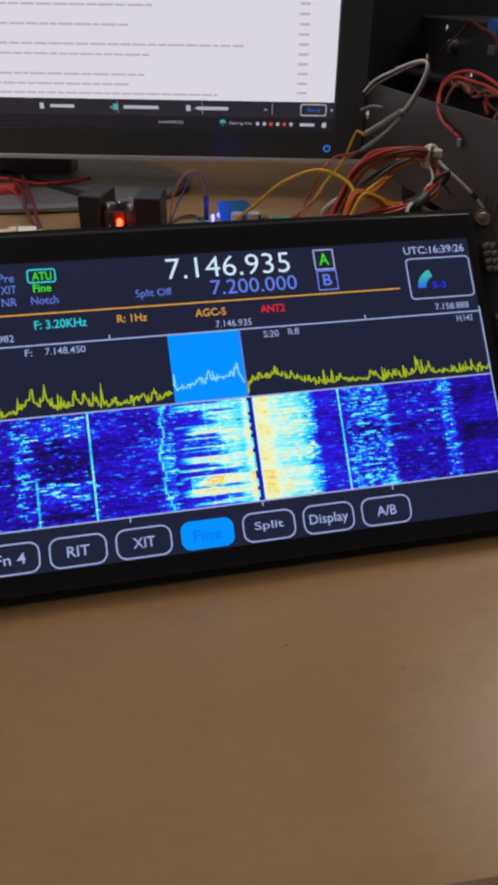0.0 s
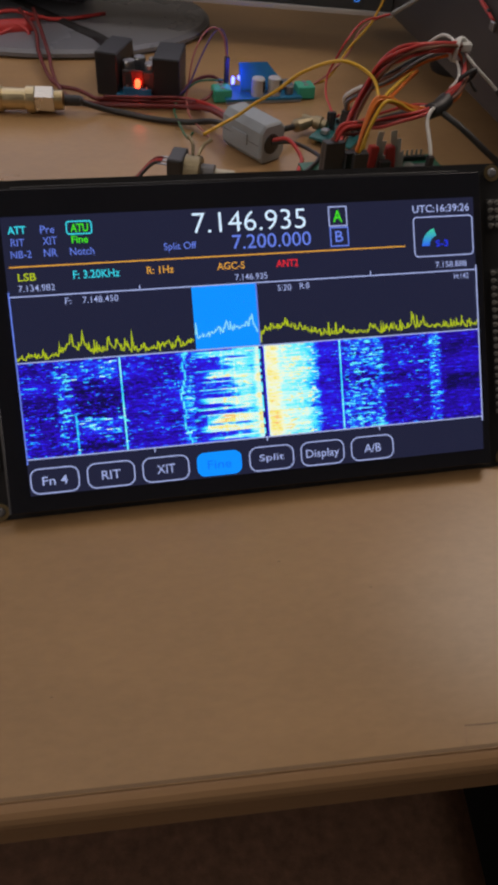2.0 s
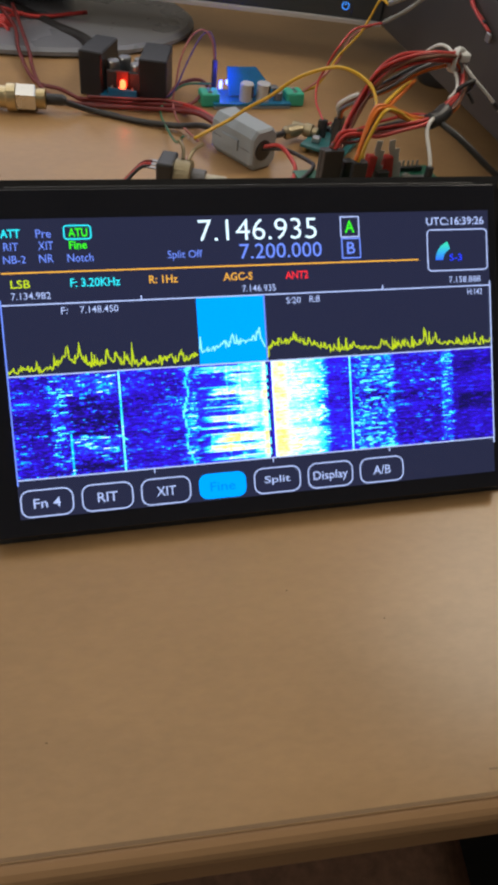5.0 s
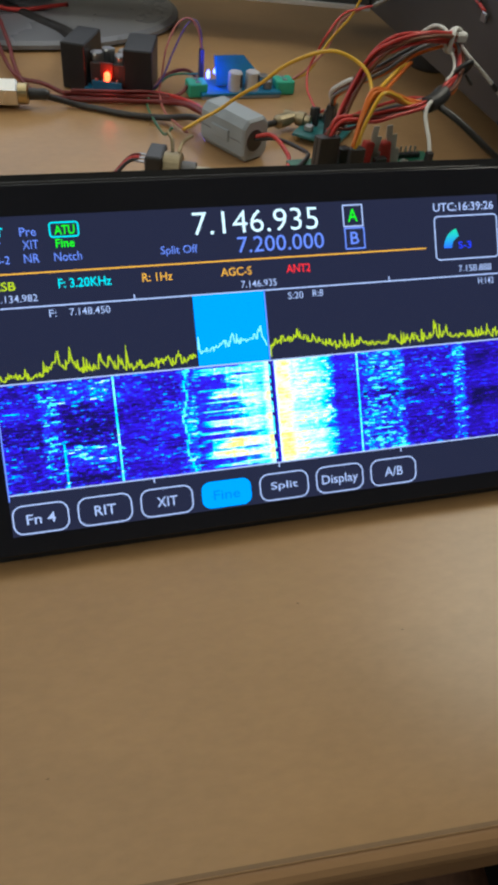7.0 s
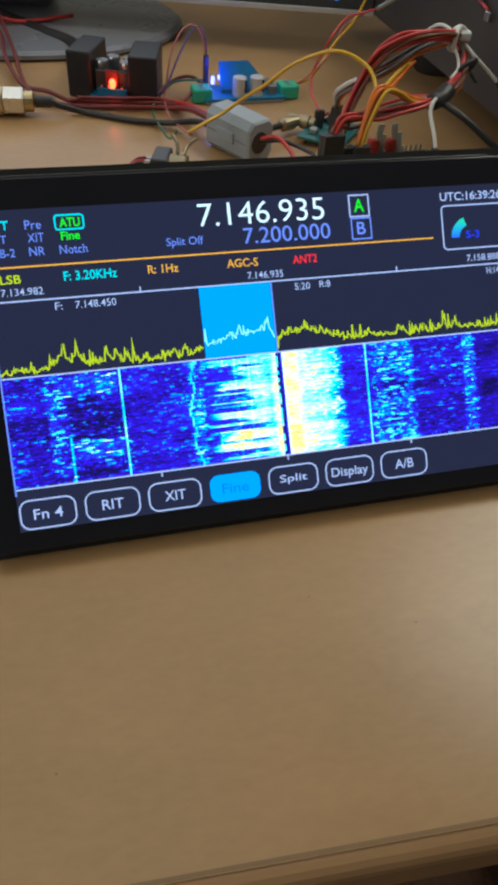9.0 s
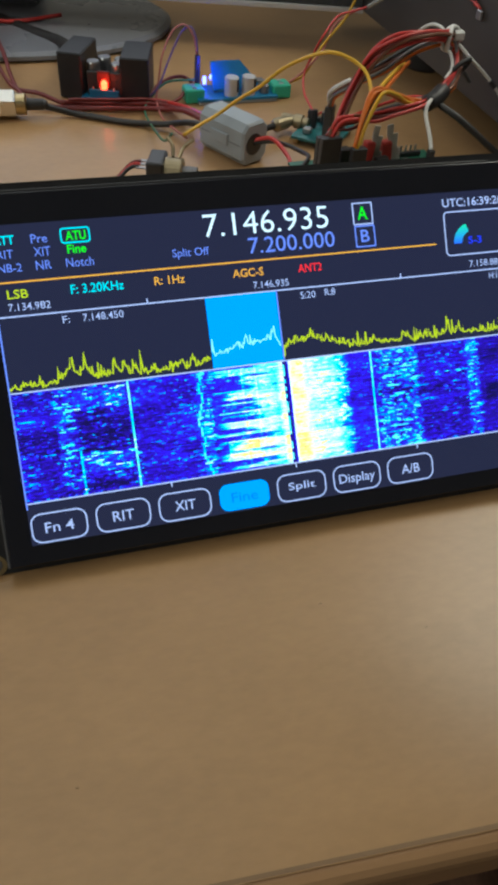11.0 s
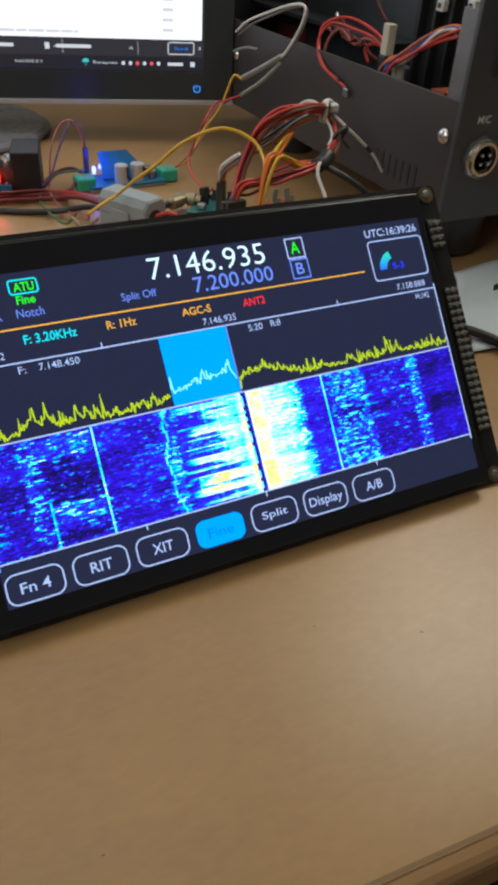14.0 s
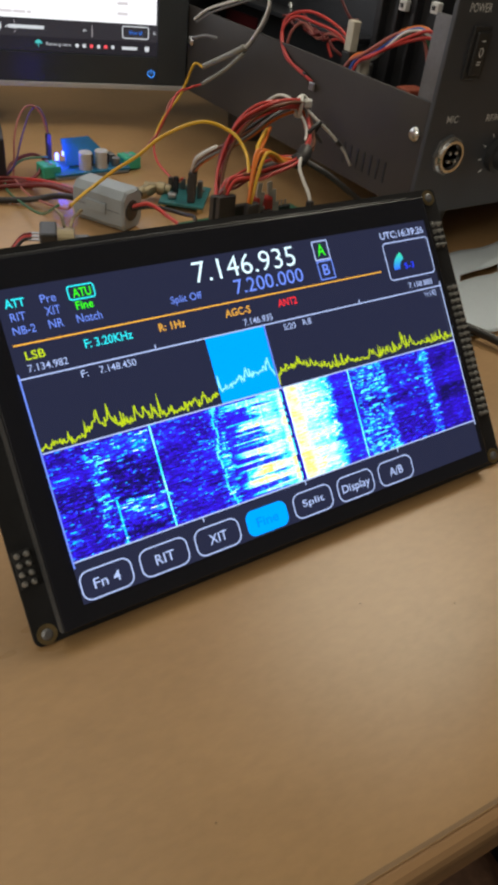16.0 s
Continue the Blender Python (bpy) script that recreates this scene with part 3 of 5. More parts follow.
part("caption", lettering("Show all", -0.0425, 0.0362, -0.0330, 0.0387, 0.0004), LINK, screen2)
part("close_mark", lettering("x", -0.0252, 0.0366, -0.0232, 0.0386, 0.0004), ICON, screen2)
for x0, x1 in ((-0.2340, -0.2160), (-0.1790, -0.1530), (-0.1245, -0.1010)):
    part("file_name", quad(x0, 0.0364, x1, 0.0386, 0.0004), ICON, screen2)
    part("file_icon", quad(x0 - 0.0078, 0.0355, x0 - 0.0046, 0.0395, 0.0004), TEAL if x0 == -0.1790 else ICON, screen2)
    part("menu_mark", outline([(x1 + 0.0265, 0.0366), (x1 + 0.0277, 0.0378), (x1 + 0.0289, 0.0366)], 0.0005, 0.0004, False), ICON, screen2)
    part("divider", quad(x1 + 0.0325, 0.0332, x1 + 0.0328, 0.0412, 0.0004), TXT, screen2)
part("taskbar_text", lettering("Local Disk (C:)", -0.1530, 0.0262, -0.1350, 0.0287, 0.0004), ICON, screen2)
part("taskbar_text", lettering("Raining now", -0.1000, 0.0262, -0.0830, 0.0286, 0.0004), ICON, screen2)
bm = polygon([(-0.1052 + 0.0024 * math.cos(radians(a)), 0.0276 + 0.0024 * math.sin(radians(a))) for a in range(0, 181, 20)], 0.0004)
polygon([(-0.1054, 0.0252), (-0.1050, 0.0252), (-0.1050, 0.0276), (-0.1054, 0.0276)], 0.0004, bm)
part("weather_icon", bm, TEAL, screen2, "small teal umbrella icon")
for k, ink in enumerate((ICON, ICON, RED, ICON, RED, ICON)):
    x = -0.0790 + 0.0050 * k
    part("tray_icon", polygon([(x + 0.0014 * math.cos(a * 1.047), 0.0274 + 0.0014 * math.sin(a * 1.047)) for a in range(6)], 0.0004), ink, screen2)
part("clock_text", quad(-0.0475, 0.0262, -0.0365, 0.0282, 0.0004), ICON, screen2)
part("tray_icon", quad(-0.0310, 0.0256, -0.0278, 0.0288, 0.0004), ICON, screen2)
# foot of the monitor
mw = monitor.matrix_world
neck = part("neck", box(-0.31, -0.235, -0.022, 0.14, -0.075, -0.046, 0.004), BASE_GREY, monitor)
base_m = Matrix.Translation((-0.270, -0.0235, -0.030)) @ Matrix.Rotation(radians(-90), 4, "X") @ Matrix.Diagonal((1.0, 0.711, 1.0, 1.0))
part("base", lathe([(0.130, -0.0030), (0.135, -0.0015), (0.135, 0.0010), (0.131, 0.0030)], 64, m=base_m), BASE_GREY, monitor, "flat oval grey stand base")

# ---- open radio chassis beside the monitor ----
chassis = thing("radio_chassis", pose(0.253, 0.160, 0), "open black steel radio chassis on rubber feet, wiring exposed", "radio")
CX1, CY1 = 0.36, 0.32
INNER = surf("black_module_paint", (0.024, 0.026, 0.032), 0.4, var=0.3, scale=35, fine=900, bump=0.15)
part("side_panel", box(0.0, 0.0012, 0.0022, CY1, 0.768, 0.824, 0.0003, 1), SHEET, chassis)
part("side_panel", box(CX1 - 0.0012, CX1, 0.0022, CY1, 0.768, 0.824, 0.0003, 1), SHEET, chassis)
part("bottom_panel", box(0.0014, CX1 - 0.0014, 0.0022, CY1, 0.768, 0.7694), SHEET, chassis)
part("back_panel", box(0.0014, CX1 - 0.0014, CY1 - 0.0014, CY1, 0.7696, 0.905), INNER, chassis)
front = part("front_panel", box(-0.0005, CX1, -0.001, 0.002, 0.766, 0.905, 0.0006, 2), PANEL, chassis, "black front panel with white lettering")
part("bracket", box(0.0016, 0.0028, 0.0024, 0.0140, 0.8000, 0.862, 0.0002, 1), DULL_STEEL, chassis, "bare grey steel corner bracket")
for x, y in ((0.030, 0.022), (0.33, 0.022), (0.040, 0.222), (0.33, 0.222)):
    part("foot", lathe([(0.0135, 0.7402), (0.015, 0.743), (0.017, 0.762), (0.017, 0.7678)], 24, m=Matrix.Translation((x, y, 0))), BLACK, chassis, smooth=True)
SIDE = Matrix.Rotation(radians(-90), 4, "Y")
for y, z in ((0.008, 0.807), (0.246, 0.802), (0.300, 0.780)):
    part("screw", lathe([(0.0040, 0.0), (0.0038, 0.0010), (0.0022, 0.0024)], 18, m=Matrix.Translation((0.0, y, z)) @ SIDE), CHROME, chassis, "pan-head steel screw", smooth=True)
for k in range(7):
    part("vent_slot", box(-0.0003, 0.0, 0.024 + 0.006 * k, 0.0255 + 0.006 * k, 0.776, 0.787), INNER, chassis)
FRONT = Matrix.Rotation(radians(90), 4, "X")


def printed(text, x, z, w, h):
    b = lettering(text, -w / 2, -h / 2, w / 2, h / 2, 0.0, 0.01)
    b.transform(Matrix.Translation((x, -0.00115, z)) @ FRONT)
    part("lettering", b, WHITE_PRINT, front)


printed("POWER", 0.0150, 0.8665, 0.0150, 0.0038)
printed("MIC", 0.0150, 0.8160, 0.0080, 0.0036)
printed("RF/MIC", 0.0480, 0.8155, 0.0150, 0.0036)
mic = part("mic_socket", lathe([(0.0096, 0.0), (0.0096, 0.0020), (0.0088, 0.0028), (0.0083, 0.0044), (0.0069, 0.0044), (0.0065, 0.0012)], 24, m=Matrix.Translation((0.0172, -0.001, 0.7980)) @ FRONT), CHROME, chassis, "round chrome microphone socket")
part("nut", lathe([(0.0106, 0.0001), (0.0106, 0.0017), (0.0099, 0.0020)], 8, m=Matrix.Translation((0.0172, -0.001, 0.7980)) @ FRONT), DULL_STEEL, mic, "eight-sided steel nut")
part("insert", lathe([(0.0064, 0.0014), (0.0062, 0.0020)], 24, m=Matrix.Translation((0.0172, -0.001, 0.7980)) @ FRONT), BLACK, mic)
for k in range(4):
    a = radians(45 + 90 * k)
    part("pin", lathe([(0.0009, 0.0018), (0.0009, 0.0048), (0.0005, 0.0052)], 10, m=Matrix.Translation((0.0172 + 0.0032 * math.cos(a), -0.001, 0.7980 + 0.0030 * math.sin(a))) @ FRONT), CHROME, mic)
sw = part("rocker_switch", box(0.0130, 0.0252, -0.0026, -0.0011, 0.8350, 0.8590, 0.0006), BLACK, chassis, "black rocker power switch")
part("rocker", box(0.0150, 0.0232, -0.0042, -0.0027, 0.8372, 0.8568, 0.0012), BLACK, sw)
ring = bmesh.new()
outline([(0.0192 + 0.0012 * math.cos(radians(a)), 0.8478 + 0.0019 * math.sin(radians(a))) for a in range(0, 360, 24)], 0.0006, 0.0, True, ring)
for z in (0.8525, 0.8432, 0.8420):
    polygon([(0.0178, z), (0.0206, z), (0.0206, z + 0.0006), (0.0178, z + 0.0006)], 0.0, ring)
ring.transform(Matrix.Translation((0, -0.0043, 0)) @ FRONT)
part("switch_mark", ring, WHITE_PRINT, sw)
for kx, kz in ((0.0575, 0.7950), (0.0560, 0.8480), (0.110, 0.7950), (0.110, 0.848)):
    kn = part("knob", lathe([(0.0092, 0.0), (0.0092, 0.004), (0.0070, 0.0046), (0.0066, 0.0130), (0.0058, 0.0138)], 28, m=Matrix.Translation((kx, -0.0011, kz)) @ FRONT), BLACK, chassis, "black turning knob", smooth=False)
    part("knob_cap", lathe([(0.0050, 0.0139), (0.0048, 0.0142)], 24, m=Matrix.Translation((kx, -0.0011, kz)) @ FRONT), DULL_STEEL, kn)
    for k in range(9):
        a = radians(-40 + 260 * k / 8)
        tick = box(-0.0012, 0.0012, -0.0003, 0.0003, 0.0, 0.0002, m=Matrix.Translation((kx + 0.0128 * math.cos(a), -0.0011, kz + 0.0128 * math.sin(a))) @ FRONT @ Matrix.Rotation(a, 4, "Z"))
        part("scale_mark", tick, WHITE_PRINT, front)
# inside the chassis: dark modules, a board and its connectors
inner = part("inner_board", box(0.006, 0.075, 0.040, 0.200, 0.7740, 0.7756), GREEN_PCB, chassis, "green circuit board in the chassis")
part("capacitor", lathe([(0.0045, 0.7758), (0.0045, 0.8220), (0.0040, 0.8230)], 18, m=Matrix.Translation((0.027, 0.086, 0))), STEEL, inner, "silver can capacitor", smooth=False)
part("capacitor", lathe([(0.0035, 0.7758), (0.0035, 0.8260), (0.0030, 0.8266)], 18, m=Matrix.Translation((0.020, 0.080, 0))), CREAM, inner)
part("connector_post", box(0.019, 0.025, 0.0930, 0.1000, 0.7758, 0.8268, 0.0006), BLACK, inner)
part("connector", box(0.0195, 0.0250, 0.0935, 0.0995, 0.8270, 0.8430, 0.0006), CREAM, inner, "tall cream nylon connector")
part("relay", box(0.030, 0.062, 0.030, 0.062, 0.7758, 0.8120, 0.0008), SHEET, inner)
part("relay", box(0.022, 0.036, 0.040, 0.052, 0.7758, 0.8190, 0.0008), surf("rust_red_plastic", (0.28, 0.06, 0.03), 0.5), inner, "dull red relay")
psu = part("power_supply", box(0.062, 0.30, 0.115, 0.312, 0.7700, 0.8640, 0.0015), INNER, chassis, "black boxed power supply")
mod = part("heat_sink", box(0.050, 0.30, 0.060, 0.112, 0.7700, 0.8780, 0.001), SINK, chassis, "black finned heat sink")
for k in range(3):
    part("fin", box(0.0440, 0.0498, 0.072 + 0.014 * k, 0.0745 + 0.014 * k, 0.800, 0.8780, 0.0004, 1), SINK, mod)
for y, z in ((0.0790, 0.8540), (0.0540, 0.8570)):
    so = part("socket", box(0.0400, 0.0438, y - 0.0028, y + 0.0028, z - 0.0028, z + 0.0028, 0.0005), WHITE_PLASTIC, chassis, "small white square socket")
    part("socket_hole", box(0.0392, 0.0399, y - 0.0010, y + 0.0010, z - 0.0011, z + 0.0011), BLACK, so)
part("blue_heat_sink", box(0.046, 0.058, 0.160, 0.174, 0.8585, 0.8668, 0.0006), surf("blue_anodised", (0.03, 0.12, 0.40), 0.4, metal=0.4), chassis, "blue block on the power supply")
for y, z in ((0.262, 0.857), (0.254, 0.845), (0.215, 0.830), (0.130, 0.858), (0.120, 0.868), (0.290, 0.836)):
    part("screw", lathe([(0.0032, 0.0), (0.0030, 0.0010), (0.0015, 0.0020)], 14, m=Matrix.Translation((0.0618, y, z)) @ SIDE), CHROME, chassis, smooth=True)
part("inner_rail", box(0.040, 0.0618, 0.118, 0.310, 0.826, 0.829, 0.0004), INNER, psu)
part("red_label", box(0.0608, 0.0617, 0.255, 0.300, 0.790, 0.815), surf("dark_red_label", (0.09, 0.012, 0.016), 0.5), psu)
part("capacitor", lathe([(0.0035, 0.0), (0.0035, 0.007), (0.0028, 0.0078)], 18, m=Matrix.Translation((0.0617, 0.242, 0.848)) @ SIDE), STEEL, psu)
for x, y, z, w, h in ((0.0432, 0.0960, 0.8700, 0.0060, 0.0030), (0.0600, 0.1900, 0.8480, 0.0100, 0.0060)):
    part("mounting_tab", box(x, x + 0.0016, y - w / 2, y + w / 2, z - h / 2, z + h / 2, 0.0004, 1), DULL_STEEL, chassis, "small bent steel tab")

# ---- loose electronics on the desk behind the display ----
def at(x, y, z=DESK, rz=0.0):
    return pose(x, y, z, 0, 0, rz)


# blue step-down converter
buck = thing("buck_converter", at(0.142, 0.338, DESK, 3), "blue step-down converter board with a lit blue LED", "circuit board")
part("circuit_board", box(-0.025, 0.026, -0.010, 0.014, 0.0022, 0.0038, 0.0002, 1), BLUE_PCB, buck)
part("underside", box(-0.0245, 0.0255, -0.0095, 0.0135, 0.0004, 0.0021, 0.0002, 1), GREY_PLASTIC, buck)
for x in (-0.0030, 0.0080):
    can = part("capacitor", lathe([(0.0043, 0.0039), (0.0043, 0.0050), (0.0041, 0.0053), (0.0043, 0.0056), (0.0043, 0.0140), (0.0038, 0.0146)], 24, m=Matrix.Translation((x, -0.0045, 0))), ALU, buck, "silver can capacitor")
    part("stripe", box(x + 0.0020, x + 0.0036, -0.0082, -0.0074, 0.0065, 0.0135), BLACK_WIRE, can)
bm = bmesh.new()
plate = [(-0.0130, 0.0), (0.0150, 0.0), (0.0165, 0.0035), (0.0060, 0.0170), (-0.0128, 0.0170)]
lo, hi = [bm.verts.new((x, y, 0.0)) for x, y in plate], [bm.verts.new((x, y, 0.0018)) for x, y in plate]
bm.faces.new(lo[::-1])
bm.faces.new(hi)
for i in range(5):
    bm.faces.new((lo[i], lo[(i + 1) % 5], hi[(i + 1) % 5], hi[i]))
LEAN_BACK = Matrix.Translation((0, 0.0015, 0.0042)) @ Matrix.Rotation(radians(56), 4, "X")
bm.transform(LEAN_BACK)
sink = part("heat_sink", bm, BLUE_PCB, buck, "blue leaning heat sink plate")
bm = bmesh.new()
lathe([(0.0028, 0.0040), (0.0028, 0.0085), (0.0022, 0.0090)], 12, bm=bm, m=Matrix.Translation((0.0185, -0.004, 0)))
box(0.0150, 0.0210, 0.002, 0.008, 0.0040, 0.0090, 0.0004, 1, bm)
part("inductor", bm, DULL_STEEL, buck)
for x in (-0.0262, 0.0300):
    tb = part("terminal_block", box(x - 0.0060, x + 0.0060, -0.0065, 0.0055, 0.0003, 0.0085, 0.0012, 2), GREEN_PLASTIC, buck, "green screw terminal")
    for y in (-0.0032, 0.0022):
        part("terminal_screw", lathe([(0.0016, 0.0086), (0.0015, 0.0090)], 10, m=Matrix.Translation((x, y, 0))), STEEL, tb)
BLUE_LED = glow("lit_blue_led", (0.10, 0.13, 1.0), 8.0)
part("led", lathe([(0.0010, 0.0042), (0.0012, 0.0075), (0.0006, 0.0088)], 10, m=Matrix.Translation((-0.0168, 0.0080, 0.0025))), BLUE_LED, buck, "lit blue LED")
part("led", lathe([(0.0006, 0.0080), (0.0007, 0.0100), (0.0003, 0.0106)], 8, m=Matrix.Translation((-0.0135, 0.0060, 0.002))), BLUE_LED, buck)
part("jumper_plug", box(-0.0220, -0.0190, 0.0100, 0.0128, 0.0040, 0.0225, 0.0003, 1), BLACK, buck, "black jumper plug")
led = bpy.data.lights.new("blue_led_lamp", "POINT")
led.energy, led.color, led.shadow_soft_size = 0.007, (0.06, 0.06, 1.0), 0.002
new("blue_led_lamp", led).location = (0.1258, 0.3390, DESK + 0.0165)

# regulator between two black heat sinks
reg = thing("voltage_regulator", at(0.0672, 0.3520, DESK, -19), "voltage regulator between black heat sinks with a lit red LED", "circuit board")
part("circuit_board", box(-0.014, 0.016, -0.016, 0.014, 0.0015, 0.0032, 0.0002, 1), BLUE_PCB, reg)
part("front_plate", box(-0.0085, 0.0090, -0.0180, -0.0164, 0.0004, 0.0085, 0.0003, 1), BLUE_PCB, reg)
for x0, x1, tilt in ((-0.0265, -0.0120, -5), (0.0085, 0.0255, 4)):
    hs = box(x0, x1, -0.0150, 0.0165, 0.0003, 0.0262, 0.0007, 1, m=Matrix.Rotation(radians(tilt), 4, "Z"))
    part("heat_sink", hs, SINK, reg, "black heat sink block")
for x, y in ((-0.0080, -0.0050), (-0.0030, 0.0035), (0.0072, 0.0030), (0.0066, -0.0060)):
    part("capacitor", lathe([(0.0040, 0.0033), (0.0040, 0.0195), (0.0036, 0.0205)], 20, m=Matrix.Translation((x, y, 0))), STEEL, reg, "silver can capacitor")
RED_LED = glow("lit_red_led", (1.0, 0.055, 0.015), 9.0)
part("led", lathe([(0.0017, 0.0090), (0.0019, 0.0110), (0.0019, 0.0125), (0.0008, 0.0138)], 12, m=Matrix.Translation((0.0005, -0.0168, 0))), RED_LED, reg, "lit red LED")
part("front_block", box(-0.0105, 0.0108, -0.0128, -0.0110, 0.0033, 0.0168, 0.0004, 1), BLACK, reg, "black block behind the LED")
# Dark red board, enlarged so its colour adds to the LED's red glow.
part("led_glow_board", box(-0.0042, 0.0034, -0.0142, -0.0129, 0.0088, 0.0178, 0.0003, 1), DARK_RED, reg)
for k in range(4):
    part("solder_pin", lathe([(0.0009, 0.0086), (0.0006, 0.0098)], 8, m=Matrix.Translation((-0.0062 + 0.0042 * k, -0.0172, 0))), STEEL, reg)
rl = bpy.data.lights.new("red_led_lamp", "POINT")
rl.energy, rl.color, rl.shadow_soft_size = 0.0013, (1.0, 0.05, 0.02), 0.002
new("red_led_lamp", rl).location = (0.0622, 0.3310, DESK + 0.0125)

# grey clip-on ferrite
fer = thing("ferrite_clip", at(0.1215, 0.2605, DESK, -60), "grey plastic clip-on ferrite round thin cables", "ferrite")
bm = bmesh.new()
side = [(-0.0060, 0.0004), (0.0060, 0.0004), (0.0092, 0.0040), (0.0092, 0.0185), (0.0058, 0.0222), (-0.0058, 0.0222), (-0.0092, 0.0185), (-0.0092, 0.0040)]
rims = [[bm.verts.new((x, y * k, 0.0113 + (z - 0.0113) * k)) for y, z in side] for x, k in ((-0.0170, 0.90), (-0.0158, 1.0), (0.0158, 1.0), (0.0170, 0.90))]
for a, b in zip(rims, rims[1:]):
    for i in range(8):
        bm.faces.new((a[i], a[(i + 1) % 8], b[(i + 1) % 8], b[i]))
bm.faces.new(rims[0])
bm.faces.new(rims[-1][::-1])
bmesh.ops.recalc_face_normals(bm, faces=bm.faces[:])
part("shell", bm, GREY_PLASTIC, fer)
part("clip", box(-0.0075, 0.0060, -0.0102, -0.0090, 0.0085, 0.0145, 0.0005, 2), GREY_PLASTIC, fer)
part("seam", box(-0.0150, 0.0150, -0.00935, -0.0091, 0.0109, 0.0113), DULL_STEEL, fer)
for x, tip in ((0.0166, 1), (-0.0166, -1)):
    part("bore", lathe([(0.0056, 0.0), (0.0056, 0.0008), (0.0047, 0.0009)], 20, m=Matrix.Translation((x, -0.0010, 0.0112)) @ Matrix.Rotation(radians(90 * tip), 4, "Y")), BLACK, fer, "dark cable hole")

# coaxial adapter chain lying on the desk
XAX = Matrix.Rotation(radians(90), 4, "Y")
rf = thing("coaxial_adapter", at(0.0, 0.3225, DESK + 0.0078, -7), "gold and silver coaxial adapters joined to a black cable", "connector")
part("gold_body", lathe([(0.0060, -0.040), (0.0060, -0.030), (0.0074, -0.0295), (0.0074, -0.020), (0.0062, -0.0195), (0.0062, -0.006), (0.0076, -0.0055), (0.0076, -0.0005)], 24, m=XAX), GOLD, rf, "gold-plated adapter body")
part("nut", lathe([(0.0078, 0.0), (0.0078, 0.0100), (0.0070, 0.0108)], 6, m=XAX), CHROME, rf, "silver hexagonal coupling nut")
part("ferrule", lathe([(0.0056, 0.0109), (0.0056, 0.0160), (0.0040, 0.0166)], 20, m=XAX), BRASS, rf)
part("boot", lathe([(0.0032, 0.0167), (0.0030, 0.026), (0.0018, 0.028)], 16, m=XAX), BLACK, rf)
part("cable", tube([(0.027, 0.0, -0.001), (0.040, 0.001, -0.0050), (0.052, -0.002, -0.0058), (0.072, -0.010, -0.0058), (0.092, -0.016, -0.0045), (0.106, -0.026, 0.0005), (0.115, -0.0385, 0.0032)], 0.0018), BLACK_WIRE, rf, "thin black coaxial cable", smooth=True)

# small switch pot with wires
pot = thing("potentiometer", at(0.0800, 0.2215, DESK + 0.0088, -20), "small black and brass potentiometer lying on its side", "potentiometer")
part("back", box(-0.0110, -0.0025, -0.0085, 0.0085, -0.0086, 0.0086, 0.0012, 2), BLACK, pot)
part("can", lathe([(0.0082, -0.0024), (0.0082, 0.0055), (0.0076, 0.0060)], 24, m=XAX), OLD_BRASS, pot, "dull brass can")
part("bush", lathe([(0.0046, 0.0061), (0.0046, 0.0130), (0.0042, 0.0132)], 20, m=XAX), DULL_STEEL, pot)
part("shaft", lathe([(0.0028, 0.0133), (0.0028, 0.0235), (0.0022, 0.0240)], 16, m=XAX), CREAM, pot, "pale plastic shaft")
for y in (-0.004, 0.0, 0.004):
    part("terminal", box(-0.0165, -0.0111, y - 0.0009, y + 0.0009, 0.0035, 0.0041), STEEL, pot)
part("tag", tube([(0.004, 0.002, 0.0082), (0.006, 0.004, 0.0125), (0.010, 0.007, 0.0150)], 0.0009, 6), OLD_BRASS, pot)
part("tag", tube([(0.001, 0.002, 0.0082), (0.000, 0.006, 0.0120), (-0.003, 0.010, 0.0140)], 0.0009, 6), OLD_BRASS, pot)
for dy, mt in ((0.0, GEL_RED), (0.003, DARK_RED), (-0.003, BLACK_WIRE)):
    part("lead", tube([(-0.0150, dy, 0.004), (-0.020, dy - 0.002, 0.003), (-0.027, dy * 1.3 - 0.012, -0.003), (-0.034, dy * 1.5 - 0.028, -0.0072), (-0.040, dy * 1.5 - 0.050, -0.0075)], 0.0009, 6), mt, pot, smooth=True)

# small radio-frequency board with its connector
rfb = thing("rf_board", at(0.1805, 0.2760, DESK, -38), "small teal circuit board with a gold coaxial jack", "circuit board")
part("circuit_board", box(-0.0135, 0.0135, -0.020, 0.0150, 0.0030, 0.0046, 0.0002, 1), TEAL_PCB, rfb)
jk = part("jack", lathe([(0.0030, -0.0290), (0.0030, -0.0215), (0.0040, -0.0210), (0.0040, -0.0165), (0.0028, -0.0160), (0.0028, -0.0130)], 16, m=Matrix.Translation((0.004, -0.004, 0.0068)) @ XAX @ Matrix.Rotation(0, 4, "Z")), OLD_BRASS, rfb, "gold coaxial jack")
for k in range(7):
    part("chip", box(-0.0105 + 0.0032 * k, -0.0085 + 0.0032 * k, 0.004 + 0.0022 * (k % 3), 0.007 + 0.0022 * (k % 3), 0.0047, 0.0062 + 0.0008 * (k % 2), 0.0002, 1), BLACK if k % 2 else STEEL, rfb)
part("socket", box(0.0030, 0.0075, -0.0160, -0.0090, 0.0047, 0.0225, 0.0004, 1), BLACK, rfb, "black plug housing")
part("crystal", box(-0.0090, -0.0040, -0.0140, -0.0100, 0.0047, 0.0080, 0.0006, 1), STEEL, rfb)
